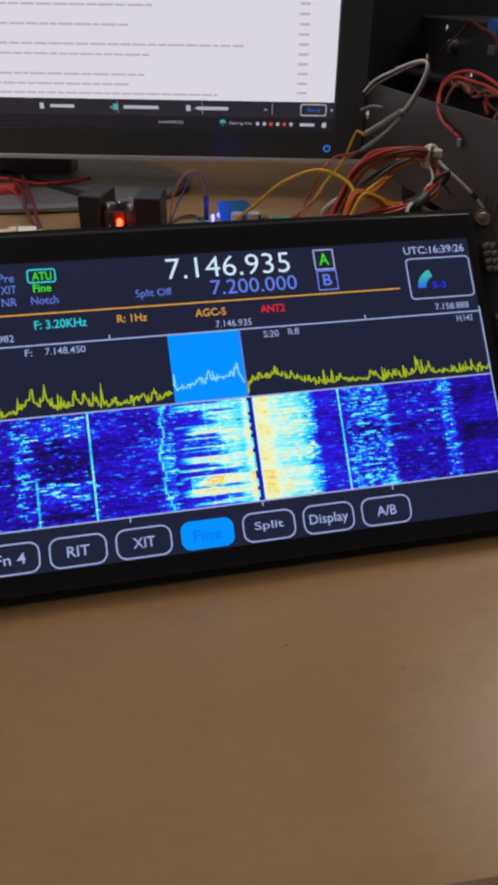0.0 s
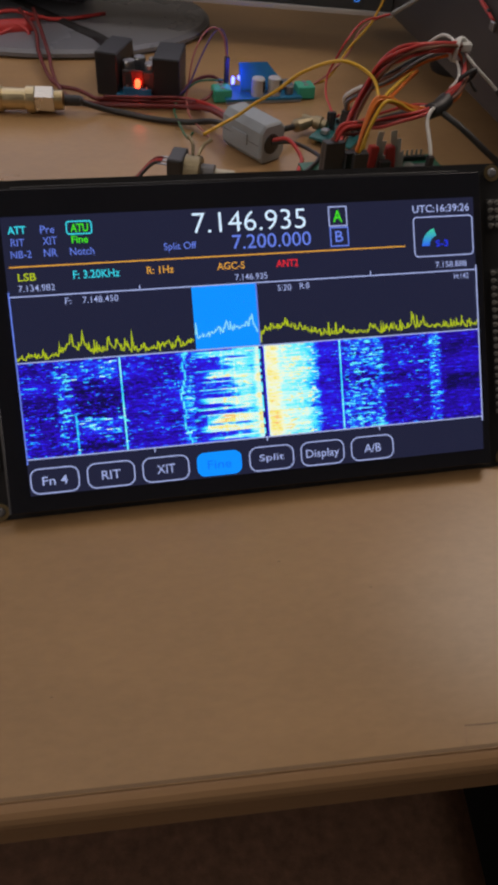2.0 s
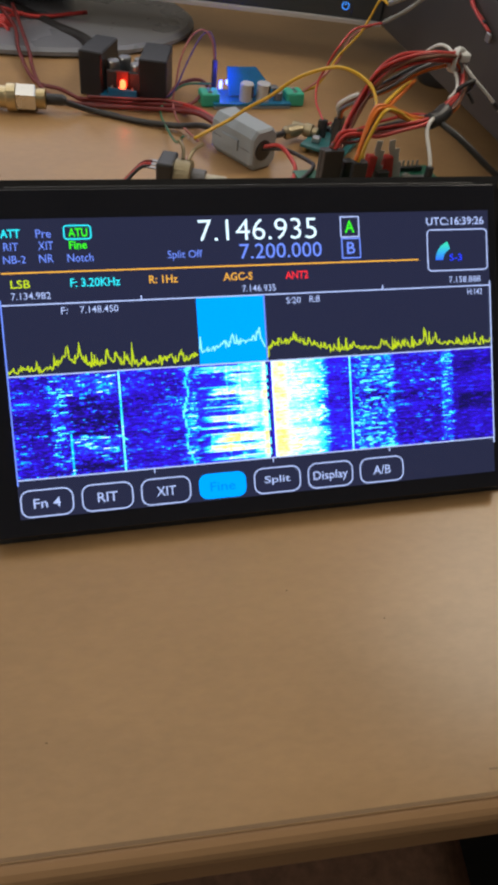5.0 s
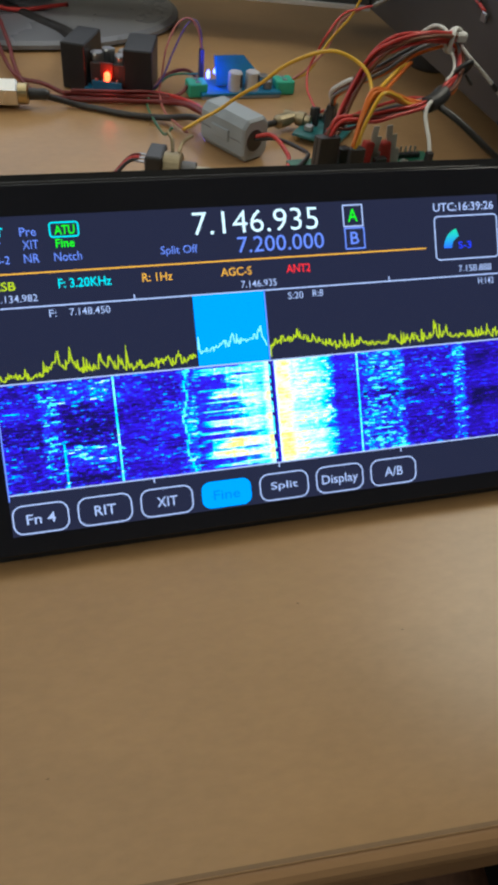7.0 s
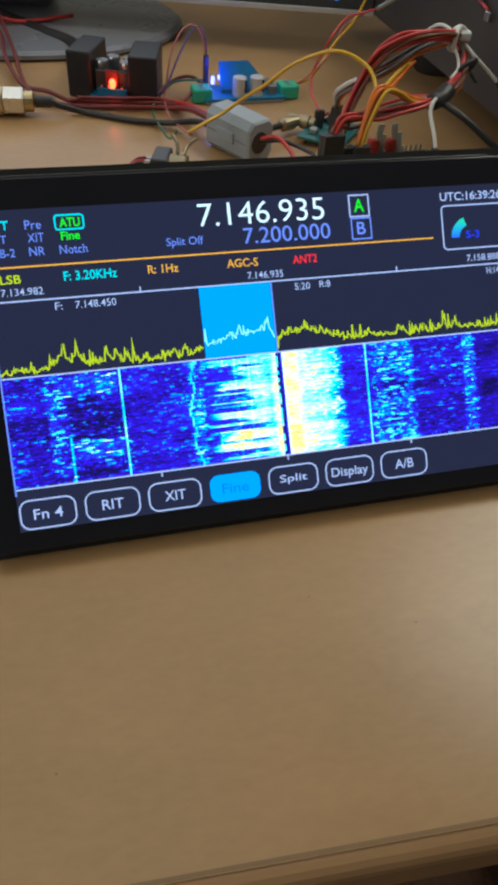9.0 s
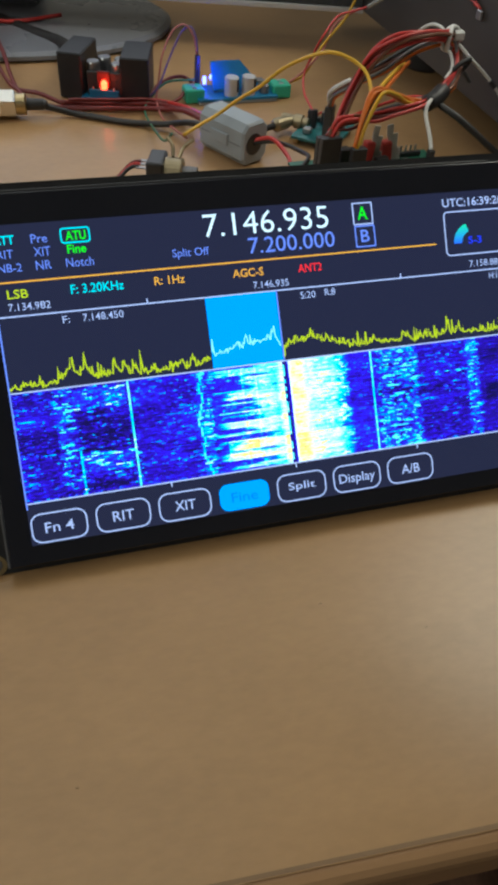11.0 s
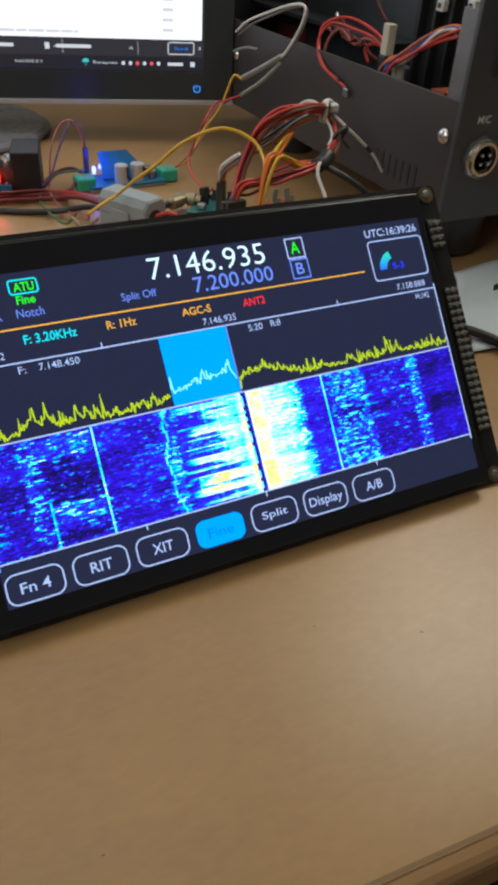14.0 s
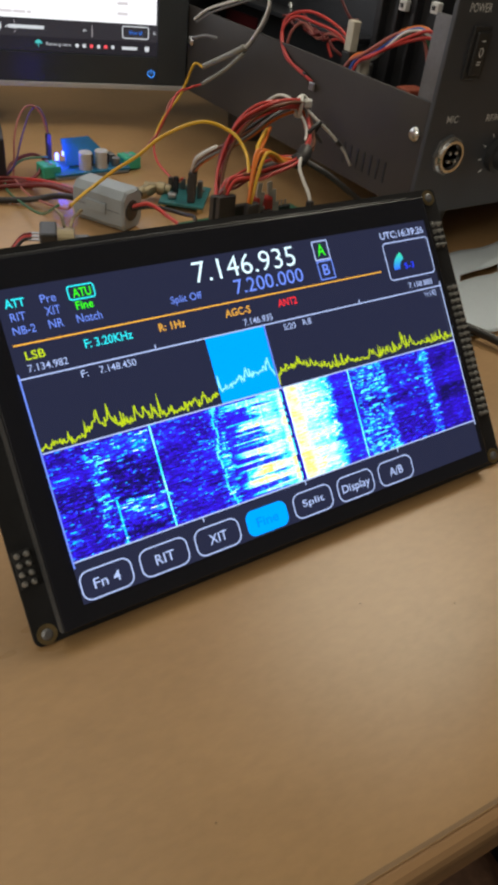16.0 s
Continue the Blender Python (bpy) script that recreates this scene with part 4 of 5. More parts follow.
for k, (x, y, h) in enumerate(((-0.0100, 0.0020, 0.0125), (-0.0060, -0.0030, 0.0150), (-0.0030, 0.0060, 0.0115), (0.0020, 0.0000, 0.0140), (0.0080, 0.0040, 0.0105), (0.0090, -0.0050, 0.0150))):
    part("component", box(x - 0.0015, x + 0.0015, y - 0.0013, y + 0.0013, 0.0047, h, 0.0004, 1), (BLACK, SINK, DULL_STEEL)[k % 3], rfb)
for x, y in ((-0.011, -0.017), (0.011, -0.017), (-0.011, 0.012), (0.011, 0.012)):
    part("standoff", lathe([(0.0018, 0.0002), (0.0018, 0.0029)], 10, m=Matrix.Translation((x, y, 0))), BRASS, rfb)

# main controller board, raised on stand-offs behind the display
MB = 0.0205
main = thing("controller_board", at(0.174, 0.178, DESK, 4), "green controller board with black plug housings and jumper wires", "circuit board")
part("circuit_board", box(-0.040, 0.034, -0.026, 0.024, MB, MB + 0.0016, 0.0002, 1), GREEN_PCB, main)
for x, y in ((-0.022, -0.023), (0.031, -0.023), (-0.022, 0.021), (0.031, 0.021)):
    part("standoff", lathe([(0.0025, 0.0002), (0.0025, MB - 0.0002)], 6, m=Matrix.Translation((x, y, 0))), BRASS, main)
hd = part("pin_header", box(-0.0235, 0.028, 0.0170, 0.0195, MB + 0.0017, MB + 0.0040, 0.0002, 1), BLACK, main)
for k in range(19):
    part("pin", box(-0.0222 + 0.0026 * k, -0.0215 + 0.0026 * k, 0.0179, 0.0186, MB + 0.0041, MB + 0.0072), STEEL, hd)
for x, y, w, top in ((-0.0175, 0.0030, 0.0120, 0.036), (-0.0235, -0.0135, 0.0070, 0.0435), (-0.0190, 0.0130, 0.0090, 0.032), (-0.0345, -0.0075, 0.0095, 0.0465), (-0.0335, -0.0005, 0.0085, 0.0440), (-0.0290, 0.0060, 0.0060, 0.0380), (0.0118, -0.0152, 0.0028, 0.0405), (-0.0060, -0.004, 0.0060, 0.034)):
    part("plug_housing", box(x - w / 2, x + w / 2, y - 0.0016, y + 0.0016, MB + 0.0018, top, 0.0003, 1), BLACK, main, "black jumper plug housing")
for x, y, lean in ((-0.0070, 0.0010, 6), (0.0062, 0.0030, -8)):
    m = Matrix.Translation((x, y, MB + 0.0018)) @ Matrix.Rotation(radians(lean), 4, "Y")
    strip = bmesh.new()
    for a, b, c, d in ((-0.0022, 0.0024, 0.0, 0.0120), (-0.0040, 0.0008, 0.0100, 0.0190), (-0.0046, -0.0016, 0.0180, 0.0235)):
        box(a, b, 0.0, 0.0008, c, d, 0.0002, 1, strip)
    strip.transform(m)
    part("flat_flex", strip, WHITE_PLASTIC, main, "white folded strip")
    part("red_plug", box(-0.0075, -0.0026, -0.0020, 0.0024, 0.0030, 0.0165, 0.0006, 1, m=m), GEL_RED, main, "red plastic plug")
    part("glue_blob", lathe([(0.0030, 0.0), (0.0034, 0.0020), (0.0022, 0.0048), (0.0006, 0.0058)], 12, m=m @ Matrix.Translation((0.0052, -0.0010, 0.0005))), SHRINK, main, "blob of clear glue", smooth=True)
part("metal_shield", box(0.0090, 0.0240, -0.0060, 0.0030, MB + 0.0018, MB + 0.0075, 0.0005, 1), DULL_STEEL, main)
part("chip", box(-0.0100, 0.0020, -0.0210, -0.0120, MB + 0.0018, MB + 0.0040, 0.0003, 1), BLACK, main)
part("edge_jack", lathe([(0.0024, 0.0), (0.0024, 0.0080), (0.0016, 0.0082)], 14, m=Matrix.Translation((0.0280, -0.006, MB + 0.0045)) @ XAX), OLD_BRASS, main, "gold edge connector")
part("plug", box(-0.0520, -0.0402, 0.0010, 0.0070, 0.0200, 0.0255, 0.0008, 1), WHITE_PLASTIC, main, "white two-pin plug")
part("plug_pins", box(-0.0401, -0.0372, 0.0025, 0.0055, MB + 0.0017, MB + 0.0030), STEEL, main)

# pale plastic sheet and a loose black cable at the display's side
sheet = thing("plastic_sheet", at(0.0, 0.0, DESK + 0.0004), "crumpled pale blue-white plastic sheet on the desk", "plastic sheet")
bm = bmesh.new()
NXS, NYS = 30, 20
grid = []
for j in range(NYS + 1):
    rowv = []
    for i in range(NXS + 1):
        u, v = i / NXS, j / NYS
        x = 0.214 + 0.225 * u + 0.045 * v * (1 - u) + 0.004 * math.sin(9 * v)
        y = 0.084 + 0.066 * v + 0.012 * u - 0.010 * math.sin(5 * u + 0.6) * (1 - v)
        z = 0.0006 + 0.004 * abs(noise.noise((u * 5, v * 3, 0.3))) + 0.006 * max(0.0, 1 - abs(v - 0.62 - 0.25 * u) * 9) * min(1, 3 * u)
        rowv.append(bm.verts.new((x, y, z)))
    grid.append(rowv)
for j in range(NYS):
    for i in range(NXS):
        # Faces left out here: the dark slit stands in for a wedge-shaped shadow.
        if 0.10 < i / NXS < 0.30 and j == 12:
            continue
        bm.faces.new((grid[j][i], grid[j][i + 1], grid[j + 1][i + 1], grid[j + 1][i]))
ob = part("sheet", bm, PAPER, sheet, smooth=True)
md = ob.modifiers.new("thickness", "SOLIDIFY")
md.thickness, md.offset = 0.0003, 1.0
lump = thing("foam_scrap", at(0.262, 0.170, DESK, 20), "small white scrap of foam beside the chassis foot", "scrap")
part("scrap", box(-0.009, 0.006, -0.006, 0.006, 0.0003, 0.011, 0.002, 2), WHITE_PLASTIC, lump, smooth=True)
cab = thing("black_cable", at(0, 0, DESK), "black round cable lying on the desk", "cable")
part("jacket", tube([(0.150, 0.130, 0.004), (0.185, 0.116, 0.004), (0.218, 0.0955, 0.0045), (0.230, 0.074, 0.0045), (0.238, 0.050, 0.0035), (0.260, 0.010, 0.003), (0.330, -0.020, 0.003)], 0.0022, 10), BLACK_WIRE, cab, smooth=True)

# wires lying between the modules
loom = thing("power_wires", at(0, 0, DESK), "loose dark red and black supply wires across the desk", "wires")
for pts, r, mt in (
        (((-0.012, 0.470, 0.015), (-0.001, 0.438, 0.010), (0.001, 0.405, 0.006), (0.010, 0.359, 0.004), (0.025, 0.346, 0.004), (0.042, 0.331, 0.002), (0.070, 0.323, 0.002), (0.094, 0.322, 0.002), (0.105, 0.302, 0.008), (0.1130, 0.2760, 0.0115)), 0.0013, DARK_RED),
        (((-0.002, 0.471, 0.015), (0.007, 0.405, 0.008), (0.009, 0.380, 0.005), (0.013, 0.352, 0.004), (0.021, 0.335, 0.003), (0.039, 0.328, 0.002), (0.066, 0.319, 0.004), (0.091, 0.318, 0.003), (0.104, 0.300, 0.008), (0.1120, 0.2750, 0.0105)), 0.0013, DARK_RED),
        (((0.040, 0.331, 0.0045), (0.063, 0.330, 0.004), (0.086, 0.334, 0.004), (0.096, 0.347, 0.006), (0.106, 0.351, 0.009), (0.114, 0.350, 0.009), (0.119, 0.340, 0.006)), 0.0011, DARK_RED),
        (((0.040, 0.327, 0.0070), (0.064, 0.327, 0.006), (0.086, 0.331, 0.004), (0.098, 0.327, 0.003), (0.106, 0.330, 0.004), (0.112, 0.338, 0.006), (0.118, 0.339, 0.006)), 0.0011, DARK_RED),
        (((0.036, 0.334, 0.0025), (0.060, 0.333, 0.0022), (0.085, 0.332, 0.0035), (0.098, 0.328, 0.003), (0.106, 0.305, 0.008), (0.1135, 0.2755, 0.0115)), 0.0012, GEL_RED),
        (((0.036, 0.331, 0.0045), (0.060, 0.329, 0.0030), (0.085, 0.328, 0.0025), (0.097, 0.323, 0.003), (0.104, 0.302, 0.007), (0.1125, 0.2755, 0.0105)), 0.0012, DARK_RED),
        (((0.1290, 0.2455, 0.0118), (0.140, 0.240, 0.014), (0.148, 0.222, 0.016), (0.143, 0.200, 0.0225), (0.1265, 0.1795, 0.0230)), 0.0011, BLACK_WIRE),
        (((0.1290, 0.2460, 0.0130), (0.137, 0.240, 0.016), (0.140, 0.222, 0.015), (0.134, 0.200, 0.0200), (0.1255, 0.1800, 0.0230)), 0.0011, GEL_RED)):
    part("wire", tube(pts, r, 7), mt, loom, smooth=True)
coax = thing("coaxial_pigtail", at(0, 0, DESK), "short black coaxial lead with a brass plug", "cable")
part("cable", tube([(0.127, 0.2560, 0.0110), (0.138, 0.2680, 0.0085), (0.150, 0.277, 0.0070)], 0.0018, 8), BLACK_WIRE, coax, smooth=True)
part("plug", lathe([(0.0024, 0.0), (0.0038, 0.002), (0.0038, 0.010), (0.0030, 0.0105), (0.0030, 0.014)], 14, m=Matrix.Translation((0.1495, 0.2768, 0.0070)) @ Matrix.Rotation(radians(28), 4, "Z") @ XAX), OLD_BRASS, coax, "brass coaxial plug")

sig = thing("signal_wires", at(0, 0, DESK), "thin coloured signal wires arching over the modules", "wires")
for pts, r, mt in (
        (((0.086, 0.333, 0.003), (0.094, 0.334, 0.010), (0.103, 0.344, 0.023), (0.112, 0.353, 0.034), (0.118, 0.356, 0.036), (0.1208, 0.3525, 0.0310), (0.1212, 0.3490, 0.0226)), 0.0006, PURPLE_WIRE),
        (((0.092, 0.332, 0.003), (0.0945, 0.336, 0.012), (0.0985, 0.343, 0.025), (0.106, 0.351, 0.035), (0.114, 0.355, 0.0375), (0.1192, 0.3530, 0.0320), (0.1206, 0.3485, 0.0226)), 0.0006, PINK_WIRE),
        (((0.118, 0.343, 0.010), (0.100, 0.340, 0.010), (0.088, 0.332, 0.003), (0.083, 0.318, 0.002), (0.083, 0.296, 0.003), (0.084, 0.263, 0.008), (0.083, 0.233, 0.0240)), 0.0007, GREEN_WIRE),
        (((0.092, 0.330, 0.003), (0.091, 0.306, 0.003), (0.094, 0.284, 0.005), (0.095, 0.256, 0.012), (0.0885, 0.231, 0.0235)), 0.0006, PINK_WIRE),
        (((0.0885, 0.231, 0.0240), (0.1000, 0.243, 0.0240), (0.1105, 0.2500, 0.0258), (0.1190, 0.2455, 0.0340), (0.1275, 0.2365, 0.0435), (0.1389, 0.2280, 0.0560), (0.1549, 0.2187, 0.0641), (0.1678, 0.2099, 0.0603), (0.1690, 0.198, 0.0540), (0.1610, 0.182, 0.0500), (0.1540, 0.168, 0.0430)), 0.0009, YELLOW_WIRE)):
    part("wire", tube(pts, r, 7), mt, sig, smooth=True)

lead = thing("inline_lead", at(0, 0, DESK), "white cable spliced in clear heat-shrink to yellow and red wires", "cable")
part("white_cable", tube([(0.2361, 0.3741, 0.0816), (0.2374, 0.3596, 0.0900), (0.2414, 0.3403, 0.0973), (0.2462, 0.3223, 0.1035), (0.2495, 0.3095, 0.1047), (0.2476, 0.3085, 0.0945), (0.2420, 0.3130, 0.0810), (0.2390, 0.3150, 0.0765)], 0.0008, 8), WHITE_WIRE, lead, smooth=True)
part("white_cable", tube([(0.2380, 0.3741, 0.0800), (0.2400, 0.3580, 0.0885), (0.2436, 0.3390, 0.0960), (0.2480, 0.3210, 0.1025), (0.2506, 0.3090, 0.1035), (0.2490, 0.3090, 0.0925), (0.2440, 0.3150, 0.0790), (0.2400, 0.3160, 0.0740)], 0.0007, 8), GREY_WIRE, lead, smooth=True)
part("white_cable", tube([(0.2350, 0.3741, 0.0700), (0.2380, 0.3620, 0.0740), (0.2410, 0.3520, 0.0745)], 0.0010, 8), GREY_WIRE, lead, smooth=True)
part("heat_shrink", tube([(0.2390, 0.3150, 0.0770), (0.2340, 0.3300, 0.0680), (0.2280, 0.3455, 0.0590)], 0.0018, 12), SHRINK, lead, "clear heat-shrink sleeve", smooth=True)
part("heat_shrink", tube([(0.2400, 0.3160, 0.0735), (0.2330, 0.3270, 0.0610), (0.2240, 0.3390, 0.0500)], 0.0013, 12), SHRINK, lead, smooth=True)
part("yellow_wire", tube([(0.2270, 0.3440, 0.059), (0.2235, 0.349, 0.060), (0.2195, 0.352, 0.048), (0.2150, 0.3530, 0.0385), (0.204, 0.354, 0.025), (0.190, 0.346, 0.010), (0.1780, 0.3420, 0.0065)], 0.0008, 7), YELLOW_WIRE, lead, smooth=True)
part("red_wire", tube([(0.2240, 0.3390, 0.0500), (0.2150, 0.3390, 0.0480), (0.2030, 0.3330, 0.0470), (0.1904, 0.3200, 0.0410), (0.1860, 0.3224, 0.0300), (0.1815, 0.3222, 0.0194), (0.1784, 0.3115, 0.0129), (0.1775, 0.2980, 0.0105), (0.1766, 0.2825, 0.0100), (0.1760, 0.2730, 0.0150)], 0.0007, 7), GEL_RED, lead, smooth=True)
part("red_wire", tube([(0.2250, 0.352, 0.046), (0.2130, 0.360, 0.035), (0.203, 0.352, 0.022), (0.188, 0.344, 0.012), (0.1770, 0.3400, 0.0068)], 0.0007, 7), PINK_WIRE, lead, smooth=True)

# jumper-wire bundle tied into a loop
har = thing("jumper_bundle", at(0, 0, DESK), "bundle of coloured jumper wires tied into a loop", "wires")
rj = random.Random(11)


def strand(pts, mt, r=0.0010, sp=0.0028):
    o = Vector((rj.uniform(-sp, sp), rj.uniform(-sp, sp), rj.uniform(-sp, sp)))
    q = [Vector(p) + o * (0.25 if k in (0, len(pts) - 1) else 1.0) + Vector((rj.uniform(-1, 1), rj.uniform(-1, 1), rj.uniform(-1, 1))) * 0.0008 for k, p in enumerate(pts)]
    part("wire", tube(q, r, 6, 7), mt, har, smooth=True)


DOWN = [(0.2165, 0.2200, 0.0690), (0.2200, 0.2170, 0.0605), (0.2150, 0.2065, 0.0560), (0.2060, 0.1950, 0.0560), (0.1960, 0.1870, 0.0535)]
LOOP = [(0.1480, 0.1880, 0.0290), (0.1600, 0.2080, 0.0370), (0.1685, 0.2170, 0.0490), (0.1740, 0.2140, 0.0620), (0.1815, 0.2080, 0.0710), (0.1960, 0.2090, 0.0735), (0.2090, 0.2150, 0.0715)] + DOWN
for mt in (GEL_RED, GEL_RED, GEL_RED, GEL_RED, PINK_WIRE, BROWN_WIRE, DARK_RED):
    strand(LOOP, mt, 0.0009, 0.0022)
REAR = [(0.1770, 0.2630, 0.0220), (0.1705, 0.2440, 0.0360), (0.1745, 0.2310, 0.0465), (0.1830, 0.2210, 0.0560), (0.1950, 0.2160, 0.0655), (0.2080, 0.2180, 0.0695)] + DOWN
for mt in (BLACK_WIRE, GREY_WIRE, BLACK_WIRE, BROWN_WIRE, ORANGE_WIRE):
    strand(REAR, mt, 0.0008, 0.0022)
part("wire", tube([(0.1765, 0.2625, 0.0230), (0.1690, 0.2470, 0.0350), (0.1700, 0.2380, 0.0420), (0.1730, 0.2320, 0.0465)], 0.0013, 7), WHITE_WIRE, har, smooth=True)
BACK = [(0.1960, 0.1870, 0.0535), (0.1848, 0.1790, 0.0530), (0.1714, 0.1760, 0.0515), (0.1600, 0.1730, 0.0515), (0.1500, 0.1700, 0.0530), (0.1425, 0.1690, 0.0520), (0.1400, 0.1695, 0.0455)]
for mt in (GEL_RED, GEL_RED, DARK_RED, BROWN_WIRE):
    strand(BACK, mt, 0.0009, 0.0020)
INNER_RUN = [(0.1960, 0.1870, 0.0535), (0.1860, 0.1900, 0.0500), (0.1740, 0.1950, 0.0450), (0.1600, 0.1900, 0.0430), (0.1480, 0.1800, 0.0460), (0.1420, 0.1770, 0.0435)]
for mt in (BLACK_WIRE, GREY_WIRE, GEL_RED, DARK_RED):
    strand(INNER_RUN, mt, 0.0008, 0.0026)
ORG = [(0.1500, 0.1630, 0.0435), (0.1535, 0.1675, 0.0540), (0.1600, 0.1720, 0.0625), (0.1690, 0.1768, 0.0605), (0.1770, 0.1820, 0.0563), (0.1880, 0.1850, 0.0525), (0.1960, 0.1870, 0.0530)]
for mt in (ORANGE_WIRE, ORANGE_WIRE, YELLOW_WIRE, ORANGE_WIRE, GREY_WIRE):
    strand(ORG, mt, 0.0009, 0.0018)
part("wire", tube([(0.1580, 0.1735, 0.0590), (0.1640, 0.1815, 0.0590), (0.1735, 0.1945, 0.0590), (0.1831, 0.2045, 0.0605), (0.1910, 0.2130, 0.0600)], 0.0010, 6), YELLOW_WIRE, har, smooth=True)
part("wire", tube([(0.1600, 0.1735, 0.0585), (0.1660, 0.1815, 0.0580), (0.1755, 0.1945, 0.0575), (0.1855, 0.2050, 0.0595), (0.1935, 0.2140, 0.0605)], 0.0010, 6), ORANGE_WIRE, har, smooth=True)
part("wire", tube([(0.1960, 0.1870, 0.0545), (0.1890, 0.1790, 0.0550), (0.1866, 0.1754, 0.0518), (0.1866, 0.1715, 0.0480), (0.1868, 0.1675, 0.0445), (0.1868, 0.1640, 0.0405)], 0.0009, 7), WHITE_WIRE, har, smooth=True)
part("wire", tube([(0.2100, 0.2520, 0.0560), (0.2115, 0.2470, 0.0630), (0.2150, 0.2410, 0.0685), (0.2172, 0.2337, 0.0695), (0.2170, 0.2240, 0.0680)], 0.0008, 7), WHITE_WIRE, har, smooth=True)
part("wire", tube([(0.2050, 0.2230, 0.0700), (0.2090, 0.2180, 0.0680), (0.2140, 0.2140, 0.0640), (0.2140, 0.2090, 0.0590), (0.2060, 0.1990, 0.0580)], 0.0007, 7), WHITE_WIRE, har, smooth=True)
TIE = Vector((0.2150, 0.2185, 0.0690))
for turn in (0.0, 0.9):
    ring = [TIE + Vector((0.0052 * math.cos(a) * math.cos(turn), 0.0046 * math.cos(a) * math.sin(turn + 0.5), 0.0050 * math.sin(a))) for a in [k * math.pi / 5 for k in range(11)]]
    part("cable_tie", tube(ring, 0.0011, 7, 4), WHITE_PLASTIC, har, "white plastic cable tie", smooth=True)
part("tie_lock", box(0.2155, 0.2215, 0.2165, 0.2215, 0.0680, 0.0725, 0.0008, 1), WHITE_PLASTIC, har)
part("cable_tie", tube([(0.2165, 0.2100, 0.0550), (0.2225, 0.2120, 0.0580), (0.2215, 0.2080, 0.0630), (0.2140, 0.2060, 0.0600), (0.2165, 0.2100, 0.0550)], 0.0012, 7), BLACK, har, "black cable tie", smooth=True)
part("tie_tail", tube([(0.2220, 0.2110, 0.0560), (0.2255, 0.2090, 0.0520)], 0.0009, 6, 3), BLACK, har)
part("tape", tube([(0.2020, 0.1920, 0.0550), (0.1960, 0.1870, 0.0533), (0.1905, 0.1835, 0.0530)], 0.0038, 10), BLACK, har, "black tape round the bundle", smooth=True)
part("wire", tube([(0.2180, 0.2195, 0.0685), (0.2243, 0.2145, 0.0625), (0.2349, 0.2125, 0.0543), (0.2448, 0.2120, 0.0456), (0.2510, 0.2110, 0.0370)], 0.0008, 7), WHITE_WIRE, har, smooth=True)
part("sleeve", tube([(0.2385, 0.2123, 0.0512), (0.2400, 0.2122, 0.0498), (0.2420, 0.2121, 0.0481)], 0.0012, 7), BLACK, har)
part("wire", tube([(0.1960, 0.1870, 0.0525), (0.2050, 0.1775, 0.0480), (0.2170, 0.1700, 0.0395), (0.2323, 0.1655, 0.0278), (0.2420, 0.1520, 0.0120), (0.2380, 0.1280, 0.0050), (0.2270, 0.1050, 0.0045)], 0.0015, 9), BLACK_WIRE, har, "thick black cable", smooth=True)

# red test leads and a black cable by the monitor foot
tst = thing("test_leads", at(0, 0, DESK), "heap of red test leads beside the monitor foot", "wires")
for k, pts in enumerate((((-0.060, 0.420, 0.003), (-0.030, 0.440, 0.006), (-0.008, 0.458, 0.010), (0.004, 0.476, 0.008)), ((-0.060, 0.445, 0.004), (-0.026, 0.452, 0.012), (-0.006, 0.446, 0.006), (-0.020, 0.430, 0.003), (-0.050, 0.436, 0.003)), ((-0.050, 0.470, 0.004), (-0.020, 0.476, 0.012), (0.012, 0.470, 0.008), (0.050, 0.480, 0.009)))):
    part("wire", tube(pts, 0.0014, 8), GEL_RED, tst, smooth=True)
part("clip_boot", tube([(-0.040, 0.448, 0.0065), (-0.022, 0.452, 0.0075), (-0.004, 0.456, 0.0070)], 0.0060, 12, flat=0.85), GEL_RED, tst, "red rubber clip boot", smooth=True)
pc = thing("power_cable", at(0, 0, DESK), "flat black power cable running behind the regulator", "cable")
part("jacket", tube([(-0.020, 0.525, 0.004), (0.002, 0.494, 0.0045), (0.029, 0.454, 0.0045), (0.046, 0.425, 0.0060), (0.048, 0.385, 0.010), (0.046, 0.366, 0.020)], 0.0046, 10), BLACK_WIRE, pc, smooth=True)

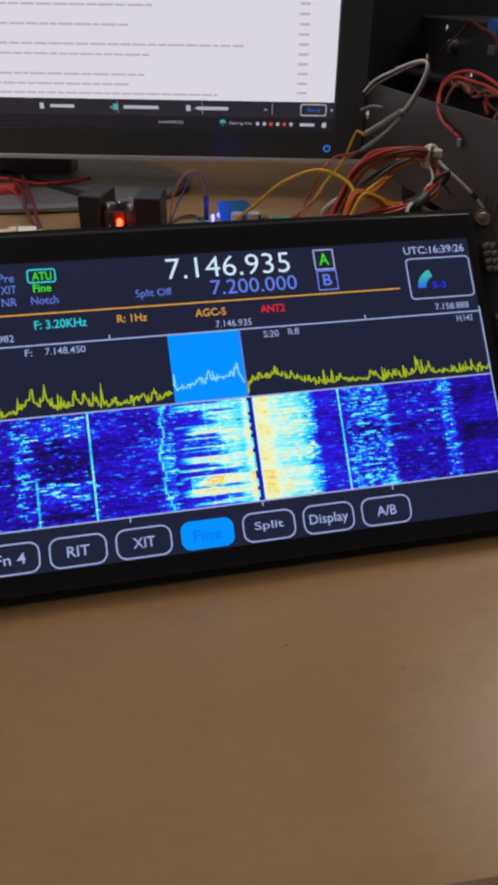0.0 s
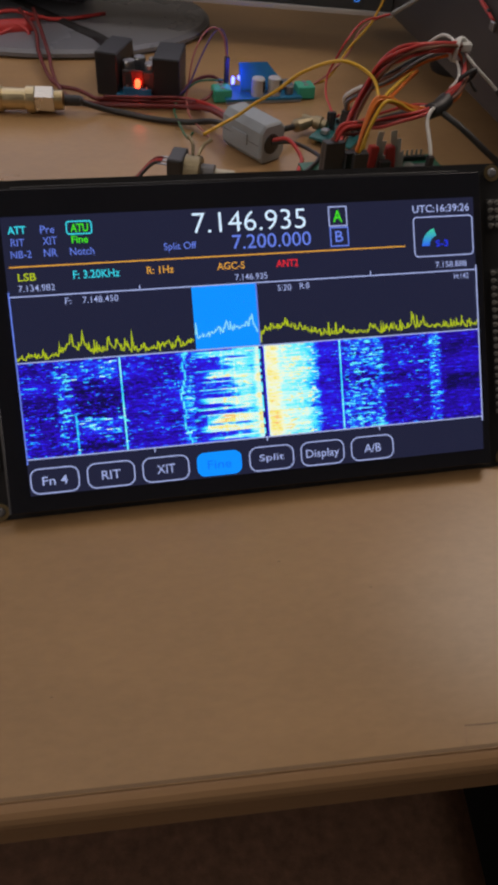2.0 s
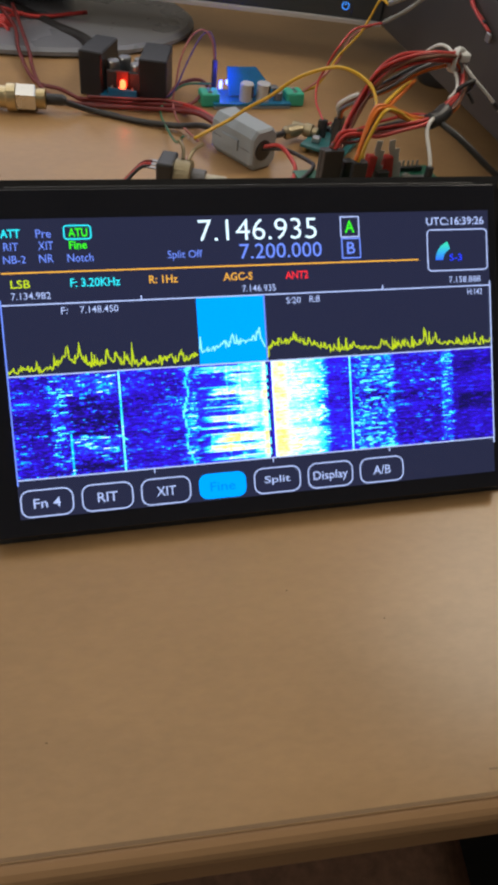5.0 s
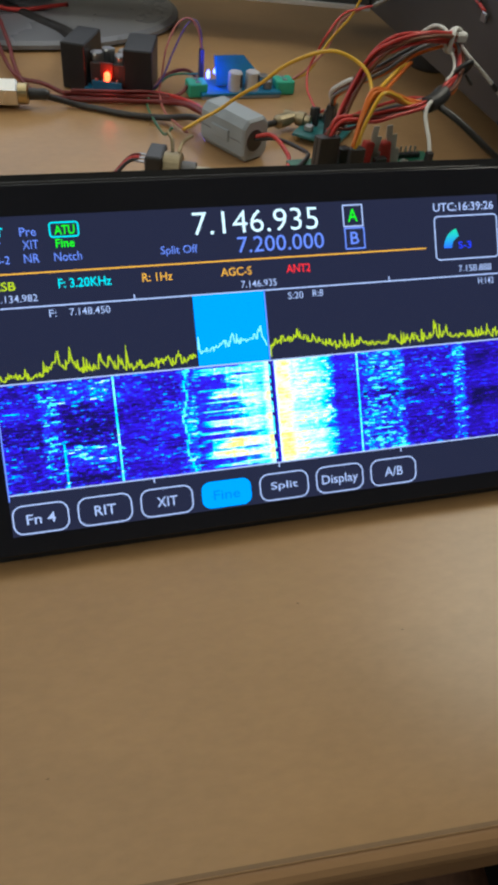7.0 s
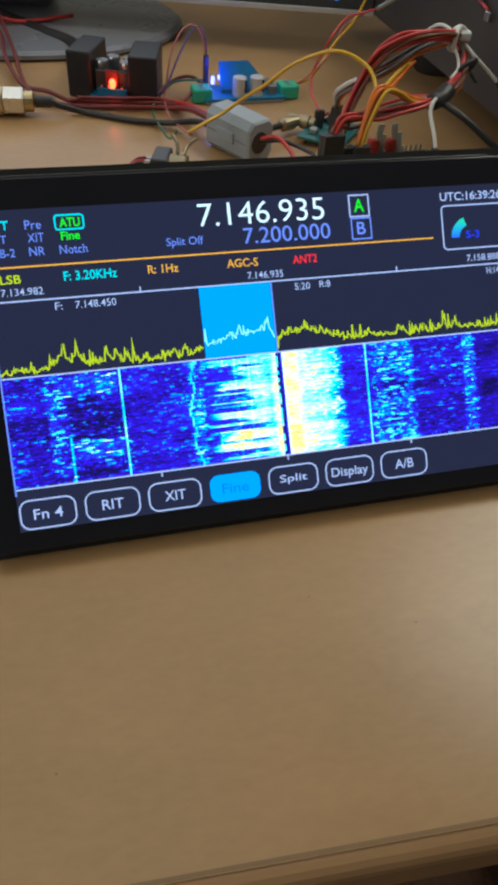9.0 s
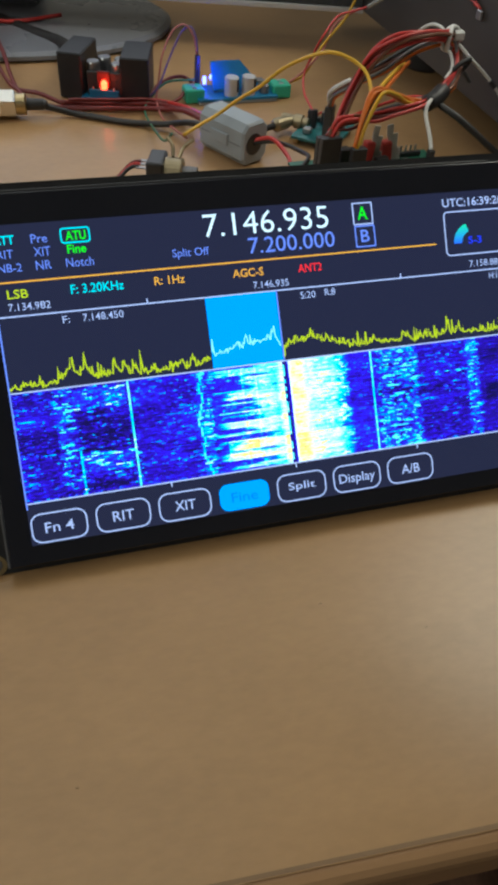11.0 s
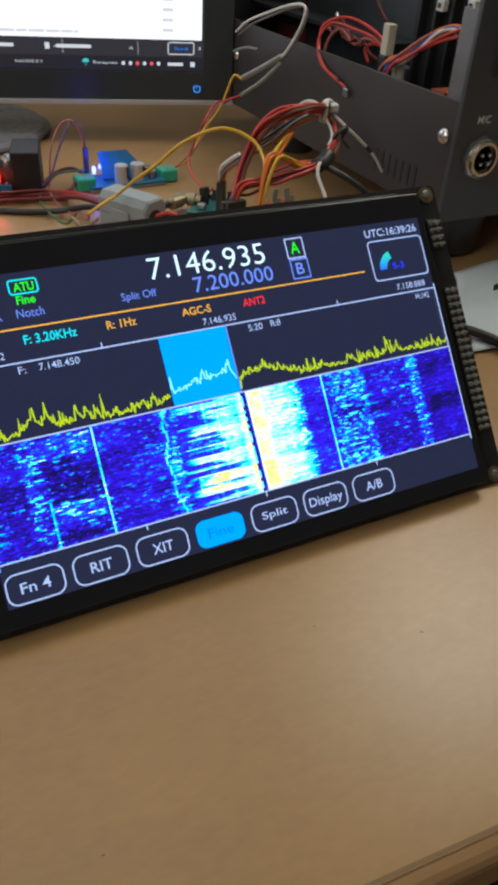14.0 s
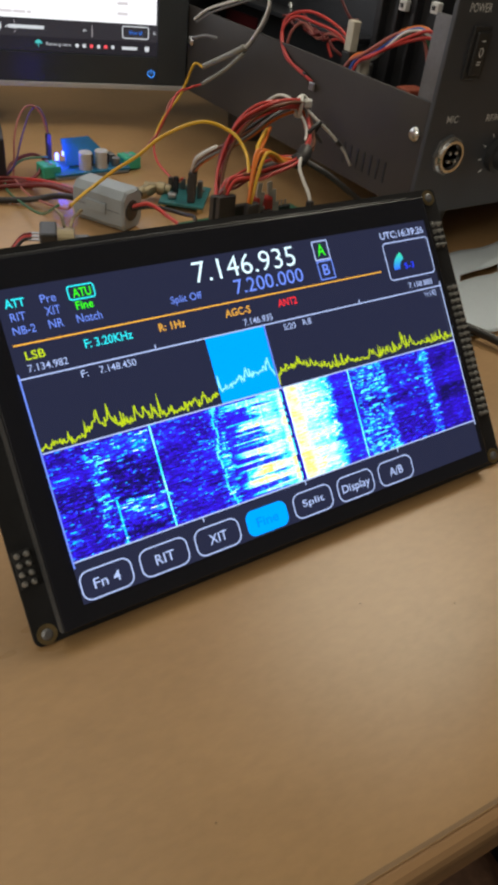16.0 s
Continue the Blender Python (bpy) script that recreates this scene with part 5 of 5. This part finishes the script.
# wiring that hangs out of the chassis
cw = thing("chassis_wires", at(0, 0, 0), "red and mixed wires hanging out of the open chassis", "wires")
rc = random.Random(5)
HEAP = [((0.276, 0.256, 0.826), (0.272, 0.266, 0.833), (0.268, 0.283, 0.836), (0.262, 0.297, 0.838), (0.256, 0.301, 0.828), (0.2515, 0.288, 0.818), (0.2515, 0.268, 0.8130)),
        ((0.278, 0.254, 0.829), (0.274, 0.270, 0.838), (0.267, 0.290, 0.842), (0.259, 0.302, 0.836), (0.2540, 0.297, 0.824), (0.2512, 0.280, 0.816), (0.2510, 0.2575, 0.8105)),
        ((0.277, 0.258, 0.830), (0.272, 0.272, 0.833), (0.270, 0.281, 0.829), (0.266, 0.292, 0.835), (0.262, 0.298, 0.829), (0.260, 0.300, 0.819)),
        ((0.276, 0.262, 0.823), (0.271, 0.268, 0.826), (0.272, 0.277, 0.832), (0.268, 0.286, 0.831), (0.270, 0.296, 0.837), (0.275, 0.306, 0.838)),
        ((0.274, 0.270, 0.820), (0.271, 0.274, 0.827), (0.275, 0.266, 0.831), (0.278, 0.257, 0.827))]
for k, pts in enumerate(HEAP):
    part("red_wire", tube([Vector(p) + Vector((rc.uniform(-1, 1), rc.uniform(-1, 1), rc.uniform(-1, 1))) * (0.0 if i == len(pts) - 1 else 0.0009) for i, p in enumerate(pts)], 0.0009, 7), (GEL_RED, GEL_RED, PINK_WIRE, DARK_RED, GEL_RED)[k], cw, smooth=True)
part("crimp", box(0.2498, 0.2514, 0.2540, 0.2590, 0.8060, 0.8105, 0.0004, 1), STEEL, cw, "bare crimp contact")
part("crimp", box(0.2500, 0.2516, 0.2640, 0.2670, 0.8105, 0.8140, 0.0004, 1), BLACK, cw)
for k, mt in enumerate((GEL_RED, GEL_RED, WHITE_WIRE, BLUE_WIRE, ORANGE_WIRE, GREEN_WIRE, PINK_WIRE)):
    d = Vector((rc.uniform(-.002, .002), 0.0018 * (k - 3), rc.uniform(-.002, .002)))
    way = [(0.262, 0.243, 0.800), (0.264, 0.240, 0.822), (0.269, 0.229, 0.833), (0.275, 0.212, 0.845), (0.283, 0.202, 0.845), (0.290, 0.196, 0.830)]
    part("wire", tube([Vector(p) + d + Vector((rc.uniform(-1, 1), rc.uniform(-1, 1), rc.uniform(-1, 1))) * 0.0022 for p in way], 0.0009, 7), mt, cw, smooth=True)
for k in range(2):
    tw = []
    for i in range(26):
        s = i / 25
        c = Vector((0.283 - 0.006 * s, 0.372 - 0.115 * s, 0.834 + 0.026 * math.sin(math.pi * min(1, s * 1.05)) + 0.010 * s))
        a = 9 * s + math.pi * k
        tw.append(c + Vector((0.0012 * math.cos(a * 2), 0.0, 0.0012 * math.sin(a * 2))))
    part("twisted_wire", tube(tw, 0.0009, 6, 3), DARK_RED, cw, smooth=True)
    tw = [Vector((0.268 + 0.002 * k, 0.318 - 0.046 * i / 8, 0.834 - 0.004 * i / 8 + 0.002 * math.sin(i * 2 + 3 * k))) for i in range(9)]
    part("twisted_wire", tube(tw, 0.0008, 6, 3), DARK_RED, cw, smooth=True)
